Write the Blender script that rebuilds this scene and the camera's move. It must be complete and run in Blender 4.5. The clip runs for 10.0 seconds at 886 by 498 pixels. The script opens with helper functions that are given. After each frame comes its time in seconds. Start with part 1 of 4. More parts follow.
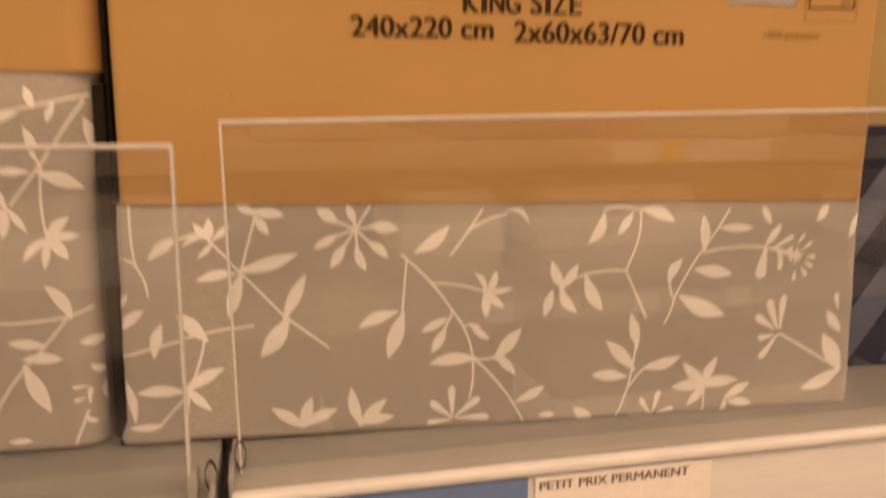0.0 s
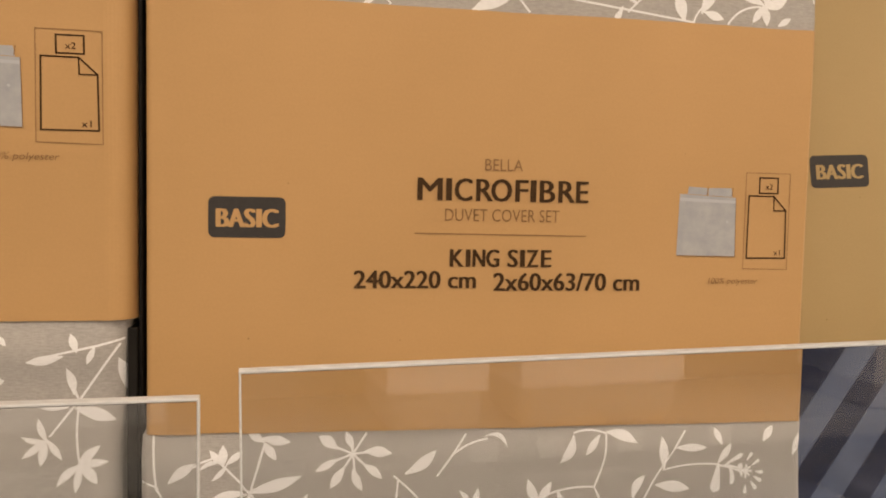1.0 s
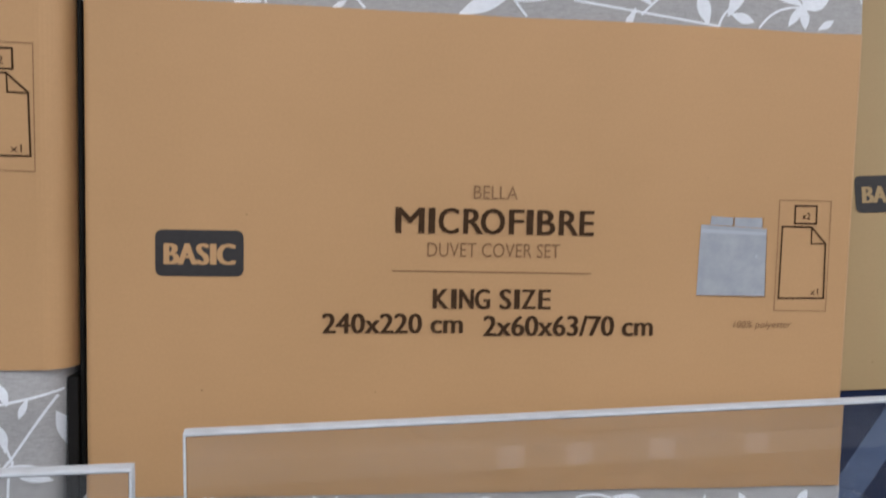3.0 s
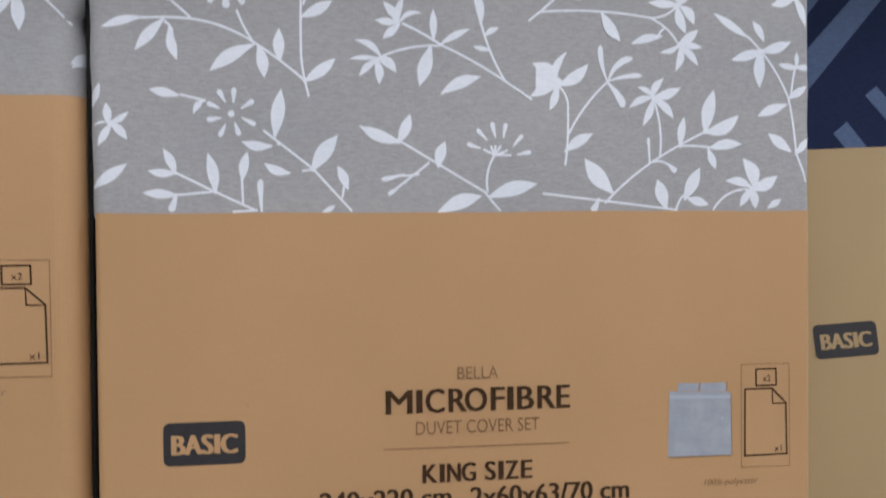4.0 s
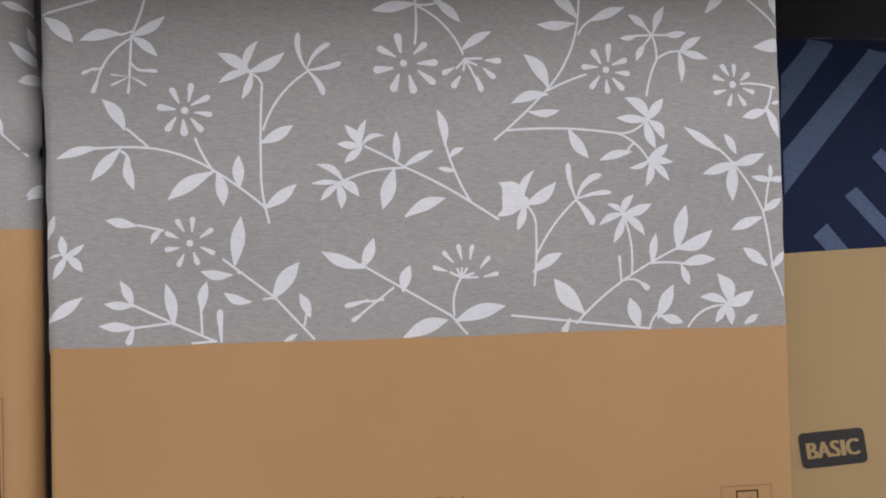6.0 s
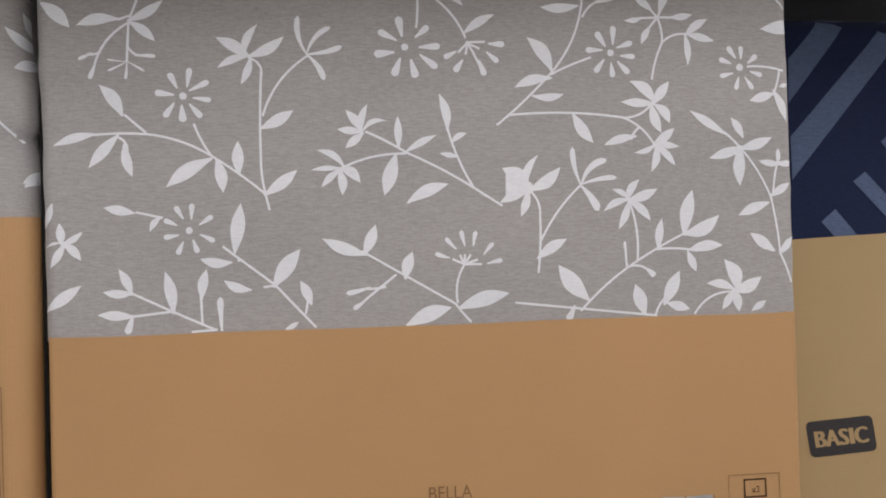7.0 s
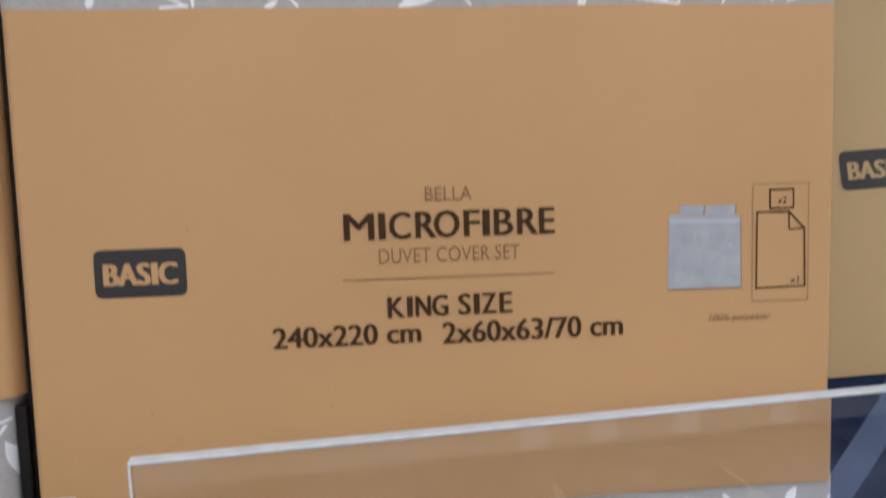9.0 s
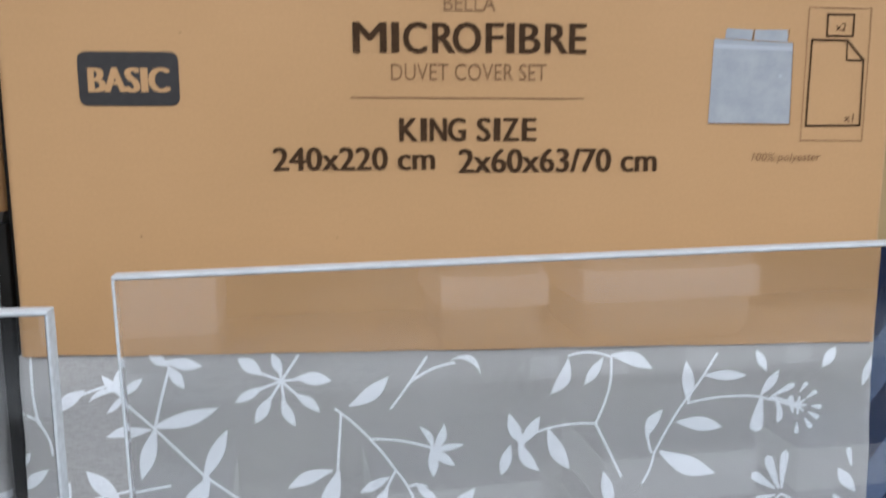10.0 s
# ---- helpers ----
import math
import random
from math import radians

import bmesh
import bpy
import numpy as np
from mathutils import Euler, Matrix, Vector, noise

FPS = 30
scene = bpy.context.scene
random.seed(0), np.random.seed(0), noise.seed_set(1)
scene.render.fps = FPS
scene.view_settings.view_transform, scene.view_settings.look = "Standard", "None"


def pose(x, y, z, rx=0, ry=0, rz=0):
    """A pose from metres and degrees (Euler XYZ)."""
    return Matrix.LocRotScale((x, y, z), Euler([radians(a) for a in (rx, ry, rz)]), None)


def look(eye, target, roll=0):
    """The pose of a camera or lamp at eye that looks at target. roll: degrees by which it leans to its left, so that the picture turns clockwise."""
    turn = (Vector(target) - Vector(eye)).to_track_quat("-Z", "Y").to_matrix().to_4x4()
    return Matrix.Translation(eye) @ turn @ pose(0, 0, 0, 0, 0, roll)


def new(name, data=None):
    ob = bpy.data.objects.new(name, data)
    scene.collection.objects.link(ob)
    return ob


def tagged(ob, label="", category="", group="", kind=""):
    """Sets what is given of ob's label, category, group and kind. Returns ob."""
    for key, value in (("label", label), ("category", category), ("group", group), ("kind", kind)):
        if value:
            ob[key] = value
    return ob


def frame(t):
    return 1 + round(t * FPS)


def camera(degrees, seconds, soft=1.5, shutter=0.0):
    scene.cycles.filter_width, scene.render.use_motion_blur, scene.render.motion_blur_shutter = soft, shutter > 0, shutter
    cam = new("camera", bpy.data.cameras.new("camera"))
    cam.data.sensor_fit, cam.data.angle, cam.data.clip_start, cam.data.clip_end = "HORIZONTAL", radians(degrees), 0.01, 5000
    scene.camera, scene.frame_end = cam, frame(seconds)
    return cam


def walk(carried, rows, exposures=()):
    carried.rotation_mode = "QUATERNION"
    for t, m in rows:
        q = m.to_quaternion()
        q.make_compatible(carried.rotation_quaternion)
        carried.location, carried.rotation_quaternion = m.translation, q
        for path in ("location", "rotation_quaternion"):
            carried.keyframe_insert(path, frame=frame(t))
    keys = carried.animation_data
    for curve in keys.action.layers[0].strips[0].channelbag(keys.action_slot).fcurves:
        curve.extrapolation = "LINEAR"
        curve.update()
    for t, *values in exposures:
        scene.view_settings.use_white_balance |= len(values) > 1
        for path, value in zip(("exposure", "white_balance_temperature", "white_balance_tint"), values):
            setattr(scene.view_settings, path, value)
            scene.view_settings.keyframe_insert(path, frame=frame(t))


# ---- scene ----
cam = camera(56.17, 10.0, soft=1.9, shutter=0.4)
PATH = [
    (0, (-0.07438, -0.28756, 1.27651), (0.0879, 0.6777, 1.0719), 0.58),
    (0.5, (-0.08156, -0.32413, 1.31344), (0.0845, 0.6562, 1.2065), 0.70),
    (1, (-0.08209, -0.32308, 1.32618), (0.0978, 0.6584, 1.2605), 1.23),
    (1.5, (-0.06792, -0.30017, 1.32165), (0.0859, 0.6851, 1.2473), 1.60),
    (2, (-0.05819, -0.28070, 1.31605), (0.0842, 0.7063, 1.2411), 1.47),
    (2.2, (-0.05857, -0.27818, 1.31616), (0.0747, 0.7098, 1.2381), 1.44),
    (3.5, (-0.05500, -0.29363, 1.36626), (0.0898, 0.6930, 1.2916), 0.95),
    (4, (-0.05619, -0.30603, 1.38985), (0.0879, 0.6834, 1.3735), -0.48),
    (4.5, (-0.05660, -0.31093, 1.41177), (0.0847, 0.6790, 1.4018), -0.45),
    (5, (-0.04947, -0.30838, 1.41876), (0.0924, 0.6814, 1.4301), -0.77),
    (5.5, (-0.04125, -0.30453, 1.42500), (0.0979, 0.6855, 1.4480), -1.07),
    (7, (-0.03873, -0.29661, 1.42193), (0.0929, 0.6946, 1.4345), -1.47),
    (7.5, (-0.03703, -0.29681, 1.42382), (0.0864, 0.6955, 1.4287), -1.40),
    (8, (-0.03426, -0.29014, 1.40969), (0.0841, 0.7026, 1.3888), -1.26),
    (8.5, (-0.03397, -0.28333, 1.38383), (0.0858, 0.7088, 1.3462), -1.33),
    (9, (-0.03025, -0.27279, 1.34806), (0.0756, 0.7163, 1.2458), -1.64),
    (9.5, (-0.02485, -0.26049, 1.33023), (0.0708, 0.7231, 1.1770), -1.30),
    (10, (-0.02931, -0.25380, 1.30714), (0.0577, 0.7285, 1.1412), -0.05),
]
# the phone's automatic exposure and white balance settle during the first seconds
EXPOSURES = [
    (0.0, -0.20, 18500, 36),
    (0.5, -0.02, 13800, 29),
    (1.0, 0.05, 9000, 18),
    (1.5, 0.04, 7850, 16),
    (2.0, 0.05, 6700, 14),
    (3.5, -0.08, 5700, 11),
    (4.5, -0.18, 5750, 13),
    (5.5, -0.23, 5950, 14),
    (7.0, -0.27, 6350, 15),
    (7.5, -0.25, 6250, 15),
    (8.0, -0.19, 6350, 15),
    (8.5, -0.13, 6200, 14),
    (9.0, 0.03, 5850, 12),
    (9.5, 0.19, 5640, 9),
    (10.0, 0.22, 5600, 8),
]
walk(cam, [(t, look(eye, target, roll)) for t, eye, target, roll in PATH], EXPOSURES)

# ---- light: ceiling lamps of the shop aisle, and one added behind the packs ----
world = bpy.data.worlds.new("shop_air")
scene.world = world
world.use_nodes = True
world.node_tree.nodes["Background"].inputs[0].default_value = (0.9, 0.95, 1.0, 1)
world.node_tree.nodes["Background"].inputs[1].default_value = 0.02


def unseen_ceiling_lamp(x, y, z, length, width, watts):
    data = bpy.data.lights.new("unseen_lamp", "AREA")
    data.shape, data.size, data.size_y, data.energy, data.color = "RECTANGLE", length, width, watts, (1.0, 0.97, 0.93)
    ob = new("unseen_lamp", data)
    ob.matrix_world = pose(x, y, z)


unseen_ceiling_lamp(0.2, -1.5, 2.95, 3.6, 1.2, 62)
unseen_ceiling_lamp(-2.6, -1.5, 2.95, 1.6, 0.9, 9)
unseen_ceiling_lamp(2.7, -1.5, 2.95, 1.2, 0.9, 34)
# extra unseen lamp behind the pack fronts, added to brighten the shelving opposite
unseen_ceiling_lamp(0.6, 0.75, 2.95, 3.0, 0.9, 190)


# ---- materials ----
def material(name, colour, rough=0.6, metal=0.0, spec=0.5):
    m = bpy.data.materials.new(name)
    m.use_nodes = True
    b = m.node_tree.nodes["Principled BSDF"]
    b.inputs["Base Color"].default_value = (*colour, 1)
    b.inputs["Roughness"].default_value = rough
    b.inputs["Metallic"].default_value = metal
    b.inputs["Specular IOR Level"].default_value = spec
    return m


def coords(m, scale):
    n, l = m.node_tree.nodes, m.node_tree.links
    tc, mp = n.new("ShaderNodeTexCoord"), n.new("ShaderNodeMapping")
    mp.inputs["Scale"].default_value = scale
    l.new(tc.outputs["Object"], mp.inputs["Vector"])
    return mp.outputs["Vector"]


def noise_out(m, vec, scale, detail=3.0, rough=0.5):
    n = m.node_tree.nodes.new("ShaderNodeTexNoise")
    n.inputs["Scale"].default_value, n.inputs["Detail"].default_value, n.inputs["Roughness"].default_value = scale, detail, rough
    m.node_tree.links.new(vec, n.inputs["Vector"])
    return n.outputs["Fac"]


def tint(m, fac, low, high, lo=0.3, hi=0.7, onto=None):
    """Multiply the base colour by a ramp between two grey or coloured factors."""
    n, l = m.node_tree.nodes, m.node_tree.links
    b = n["Principled BSDF"]
    ramp = n.new("ShaderNodeValToRGB")
    ramp.color_ramp.elements[0].position, ramp.color_ramp.elements[1].position = lo, hi
    ramp.color_ramp.elements[0].color, ramp.color_ramp.elements[1].color = (*low, 1), (*high, 1)
    l.new(fac, ramp.inputs["Fac"])
    mix = n.new("ShaderNodeMix")
    mix.data_type, mix.blend_type = "RGBA", "MULTIPLY"
    mix.inputs[0].default_value = 1.0
    base = b.inputs["Base Color"]
    if base.is_linked:
        l.new(base.links[0].from_socket, mix.inputs[6])
    else:
        mix.inputs[6].default_value = base.default_value[:]
    l.new(ramp.outputs["Color"], mix.inputs[7])
    l.new(mix.outputs[2], base)


def bump(m, fac, strength, distance):
    n, l = m.node_tree.nodes, m.node_tree.links
    b = n["Principled BSDF"]
    bp = n.new("ShaderNodeBump")
    bp.inputs["Strength"].default_value, bp.inputs["Distance"].default_value = strength, distance
    if b.inputs["Normal"].is_linked:
        l.new(b.inputs["Normal"].links[0].from_socket, bp.inputs["Normal"])
    l.new(fac, bp.inputs["Height"])
    l.new(bp.outputs["Normal"], b.inputs["Normal"])


def woven(name, colour, depth=0.12, sheen=0.15):
    """Microfibre cloth: fine slubby threads, mostly across, some upright."""
    m = material(name, colour, 0.85, 0, 0.25)
    m.node_tree.nodes["Principled BSDF"].inputs["Sheen Weight"].default_value = sheen
    across = noise_out(m, coords(m, (360, 360, 2300)), 1.0, 3.0, 0.6)
    upright = noise_out(m, coords(m, (1900, 1900, 480)), 1.0, 3.0, 0.6)
    slow = noise_out(m, coords(m, (14, 14, 30)), 1.0, 3.0)
    tint(m, across, (1 - depth * 1.15,) * 3, (1 + depth * 1.15,) * 3, 0.32, 0.68)
    tint(m, upright, (1 - depth * 0.5,) * 3, (1 + depth * 0.5,) * 3, 0.32, 0.68)
    tint(m, slow, (0.95, 0.95, 0.96), (1.04, 1.03, 1.02))
    bump(m, across, 0.15, 0.0002)
    bump(m, slow, 0.25, 0.004)
    return m


GREY_CLOTH = woven("grey_woven_cloth", (0.352, 0.342, 0.333), 0.1)
NAVY_CLOTH = woven("navy_woven_cloth", (0.006, 0.0125, 0.044), 0.2, 0.04)
WHITE_INK = woven("white_print", (0.735, 0.755, 0.785), 0.05)
BLUE_INK = woven("slate_blue_print", (0.078, 0.110, 0.19), 0.15, 0.06)



def card(name, colour):
    m = material(name, colour, 0.55, 0, 0.35)
    fine = noise_out(m, coords(m, (900, 900, 900)), 1.0, 3.0, 0.7)
    fibre = noise_out(m, coords(m, (60, 60, 400)), 1.0, 4.0, 0.6)
    cloudy = noise_out(m, coords(m, (9, 9, 9)), 1.0, 3.0)
    tint(m, fine, (0.97,) * 3, (1.03,) * 3)
    tint(m, fibre, (0.993, 0.991, 0.988), (1.007, 1.007, 1.007))
    tint(m, cloudy, (0.95, 0.945, 0.93), (1.05, 1.05, 1.06))
    bump(m, fibre, 0.03, 0.0002)
    bump(m, cloudy, 0.35, 0.004)
    dots = m.node_tree.nodes.new("ShaderNodeTexVoronoi")
    dots.inputs["Scale"].default_value = 1.0
    m.node_tree.links.new(coords(m, (42, 42, 42)), dots.inputs["Vector"])
    tint(m, dots.outputs["Distance"], (0.35, 0.3, 0.25), (1, 1, 1), 0.018, 0.03)
    return m


KRAFT = card("kraft_card", (0.450, 0.265, 0.120))
PALE_KRAFT = card("pale_kraft_card", (0.372, 0.262, 0.128))
BROWN_INK = material("dark_brown_print", (0.050, 0.026, 0.012), 0.7, 0, 0.1)
tint(BROWN_INK, noise_out(BROWN_INK, coords(BROWN_INK, (700, 700, 700)), 1.0), (0.8,) * 3, (1.2,) * 3)
THIN_INK = material("brown_hairline_print", (0.235, 0.13, 0.06), 0.6, 0, 0.2)
BADGE_INK = material("charcoal_print", (0.024, 0.021, 0.021), 0.45, 0, 0.5)
tint(BADGE_INK, noise_out(BADGE_INK, coords(BADGE_INK, (500, 500, 500)), 1.0), (0.85,) * 3, (1.15,) * 3)
PHOTO = material("pale_blue_grey_picture", (0.322, 0.336, 0.360), 0.5)
tint(PHOTO, noise_out(PHOTO, coords(PHOTO, (130, 130, 130)), 1.0, 4.0, 0.65), (0.84, 0.86, 0.89), (1.12, 1.11, 1.09))
PHOTO_PALE = material("pale_picture_highlight", (0.38, 0.40, 0.445), 0.5)

SHELF_PAINT = material("beige_grey_shelf_enamel", (0.285, 0.298, 0.310), 0.42)
tint(SHELF_PAINT, noise_out(SHELF_PAINT, coords(SHELF_PAINT, (30, 30, 30)), 1.0, 5.0), (0.93, 0.92, 0.90), (1.04,) * 3)
bump(SHELF_PAINT, noise_out(SHELF_PAINT, coords(SHELF_PAINT, (900, 900, 900)), 1.0), 0.08, 0.0003)
DARK_PANEL = material("dark_grey_back_panel", (0.035, 0.035, 0.04), 0.7)
tint(DARK_PANEL, noise_out(DARK_PANEL, coords(DARK_PANEL, (12, 12, 12)), 1.0, 4.0), (0.8,) * 3, (1.2,) * 3)
RAIL_PLASTIC = material("white_rail_plastic", (0.66, 0.70, 0.76), 0.35)
tint(RAIL_PLASTIC, noise_out(RAIL_PLASTIC, coords(RAIL_PLASTIC, (40, 200, 200)), 1.0), (0.94,) * 3, (1.03,) * 3)
PAPER = material("white_label_paper", (0.76, 0.77, 0.80), 0.6)
tint(PAPER, noise_out(PAPER, coords(PAPER, (300, 300, 300)), 1.0), (0.96,) * 3, (1.02,) * 3)
BLUE_PAPER = material("blue_label_paper", (0.10, 0.20, 0.42), 0.5)
tint(BLUE_PAPER, noise_out(BLUE_PAPER, coords(BLUE_PAPER, (300, 300, 300)), 1.0), (0.94,) * 3, (1.05,) * 3)
YELLOW_PAPER = material("yellow_label_paper", (0.80, 0.55, 0.03), 0.5)
# near-black that stands in for the deep shade between two packs
GAP_SHADE_BLACK = material("matt_black_gap_shade", (0.010, 0.009, 0.008), 0.65, 0, 0.15)
tint(GAP_SHADE_BLACK, noise_out(GAP_SHADE_BLACK, coords(GAP_SHADE_BLACK, (90, 90, 30)), 1.0, 4.0), (0.8,) * 3, (1.5,) * 3)
GREY_INK = material("grey_label_print", (0.15, 0.14, 0.145), 0.6, 0, 0.2)
BLACK_PLASTIC = material("black_clip_plastic", (0.035, 0.033, 0.03), 0.4)
WALL_PAINT = material("off_white_wall_paint", (0.62, 0.60, 0.57), 0.8)
tint(WALL_PAINT, noise_out(WALL_PAINT, coords(WALL_PAINT, (3, 3, 3)), 1.0, 5.0), (0.94,) * 3, (1.04,) * 3)
FLOOR_VINYL = material("grey_floor_vinyl", (0.32, 0.30, 0.28), 0.4)
tint(FLOOR_VINYL, noise_out(FLOOR_VINYL, coords(FLOOR_VINYL, (60, 60, 60)), 1.0, 5.0), (0.85,) * 3, (1.1,) * 3)

# clear acrylic with a little dust and rubbed haze
ACRYLIC = material("clear_acrylic", (0.90, 0.905, 0.91), 0.0)
ACRYLIC.node_tree.nodes["Principled BSDF"].inputs["Transmission Weight"].default_value = 1.0
ACRYLIC.node_tree.nodes["Principled BSDF"].inputs["IOR"].default_value = 1.49
_n, _l = ACRYLIC.node_tree.nodes, ACRYLIC.node_tree.links
_haze, _mix = _n.new("ShaderNodeBsdfDiffuse"), _n.new("ShaderNodeMixShader")
_haze.inputs["Color"].default_value = (0.8, 0.82, 0.85, 1)
_ramp = _n.new("ShaderNodeMapRange")
_ramp.inputs["From Min"].default_value, _ramp.inputs["From Max"].default_value = 0.35, 0.8
_ramp.inputs["To Min"].default_value, _ramp.inputs["To Max"].default_value = 0.0, 0.03
_l.new(noise_out(ACRYLIC, coords(ACRYLIC, (16, 16, 40)), 1.0, 5.0, 0.65), _ramp.inputs["Value"])
_l.new(_ramp.outputs["Result"], _mix.inputs["Fac"])
_l.new(_n["Principled BSDF"].outputs["BSDF"], _mix.inputs[1])
_l.new(_haze.outputs["BSDF"], _mix.inputs[2])
_l.new(_mix.outputs["Shader"], _n["Material Output"].inputs["Surface"])

# sawn acrylic edges: frosted, they gather light
FROSTED = material("frosted_acrylic_edge", (0.60, 0.63, 0.66), 0.7, 0, 0.3)
FROSTED.node_tree.nodes["Principled BSDF"].inputs["Transmission Weight"].default_value = 0.1
tint(FROSTED, noise_out(FROSTED, coords(FROSTED, (150, 400, 400)), 1.0, 3.0), (0.86,) * 3, (1.06,) * 3)


# ---- helpers ----
def mesh_from(name, verts, faces, mat, smooth=False):
    me = bpy.data.meshes.new(name)
    me.from_pydata(verts, [], faces)
    me.materials.append(mat)
    if smooth:
        me.polygons.foreach_set("use_smooth", [True] * len(me.polygons))
    me.update()
    return me


def part(name, bm, mat, parent, label=""):
    bmesh.ops.recalc_face_normals(bm, faces=bm.faces)
    me = bpy.data.meshes.new(name)
    bm.to_mesh(me)
    bm.free()
    me.materials.append(mat)
    ob = new(name, me)
    ob.parent = parent
    return tagged(ob, label)


def box(x0, x1, y0, y1, z0, z1, bevel=0.0, segments=2):
    bm = bmesh.new()
    bmesh.ops.create_cube(bm, size=1)
    bmesh.ops.transform(bm, matrix=Matrix.LocRotScale(((x0 + x1) / 2, (y0 + y1) / 2, (z0 + z1) / 2), None, (x1 - x0, y1 - y0, z1 - z0)), verts=bm.verts)
    if bevel:
        bmesh.ops.bevel(bm, geom=bm.edges[:], offset=bevel, segments=segments, affect="EDGES", profile=0.5)
    return bm


def thing(name, m, label, category, group=""):
    ob = new(name)
    ob.empty_display_size = 0.02
    ob.matrix_world = m
    return tagged(ob, label, category, group)


def structure(name, bm, mat, label, m=None):
    ob = part(name, bm, mat, None)
    if m is not None:
        ob.matrix_world = m
    return tagged(ob, label, "structure", kind="structure")


# ---- the shop round the shelf ----
structure("floor", box(-3.5, 3.5, -2.6, 3.2, -0.05, 0.0), FLOOR_VINYL, "grey speckled vinyl shop floor")
structure("ceiling", box(-3.5, 3.5, -2.6, 3.2, 3.0, 3.05), WALL_PAINT, "off-white plain shop ceiling above the aisle")
structure("wall_north", box(-3.5, 3.5, 3.2, 3.3, 0, 3.0), WALL_PAINT, "off-white painted wall behind the shelving")
structure("wall_south", box(-3.5, 3.5, -2.7, -2.6, 0, 3.0), WALL_PAINT, "off-white painted wall across the aisle")
structure("wall_west", box(-3.6, -3.5, -2.6, 3.2, 0, 3.0), WALL_PAINT, "off-white painted wall at the aisle's end")
structure("wall_east", box(3.5, 3.6, -2.6, 3.2, 0, 3.0), WALL_PAINT, "off-white painted wall at the aisle's far end")

# ---- shelving: two bays that meet with a narrow gap, set slightly askew to the packs ----
SHELF_TOP = 1.146
BAY_RIGHT = pose(-0.1015, -0.0222, SHELF_TOP, 0, -0.6, 3.0)
BAY_LEFT = pose(-0.1045, -0.0362, SHELF_TOP, 0, 0, 3.0)
BACK = thing("back_panel", pose(0, 0.40, 0, 0, 0, 3.0), "dark grey steel back panel of the shop shelving", "shelving panel")
part("panel", box(-1.4, 1.4, 0, 0.02, 0.05, 2.1, 0.003), DARK_PANEL, BACK)
for dx in (-1.3, 0.0, 1.3):
    part("upright", box(dx - 0.03, dx + 0.03, 0.022, 0.07, 0.0, 2.1, 0.004), SHELF_PAINT, BACK, "beige-grey steel upright")


def shelf_bay(m, x0, x1, side):
    """A steel shelf with a folded front, a price rail and its end clip. side: +1 when the bay's free end is its left one."""
    root = thing("shelf", m, "beige-grey enamelled steel shop shelf with price rail", "shelf", "shelf bays")
    end = x0 if side > 0 else x1
    part("deck", box(x0, x1, -0.012, 0.41, -0.022, 0, 0.0012), SHELF_PAINT, root)
    part("front_fold", box(x0, x1, -0.0145, -0.0122, -0.040, -0.0005, 0.0008), SHELF_PAINT, root)
    part("price_rail", box(x0 + 0.001, x1 - 0.001, -0.0172, -0.0148, -0.042, -0.0036, 0.0008), RAIL_PLASTIC, root, "white plastic price rail")
    part("rail_lip", box(x0 + 0.001, x1 - 0.001, -0.0198, -0.0148, -0.0034, 0.0004, 0.0012), RAIL_PLASTIC, root, "glossy white rail lip")
    # folded end tab with an oval slot, seen beside the gap
    s = side
    bm = box(min(end, end + s * 0.0018), max(end, end + s * 0.0018), -0.0145, 0.006, -0.006, 0.0042, 0.0006)
    part("end_tab", bm, SHELF_PAINT, root)
    return root


right_bay = shelf_bay(BAY_RIGHT, 0.0, 1.25, 1)
left_bay = shelf_bay(BAY_LEFT, -1.25, 0.0, -1)
upper = thing("upper_shelf", pose(0, -0.042, 1.582, 0, 0, 3.0), "beige-grey enamelled steel shelf above the packs", "shelf", "shelf bays")
part("deck", box(-1.25, 1.25, -0.012, 0.42, 0, 0.022, 0.0012), SHELF_PAINT, upper)
part("front_fold", box(-1.25, 1.25, -0.0145, -0.0122, -0.018, 0.0215, 0.0008), SHELF_PAINT, upper)


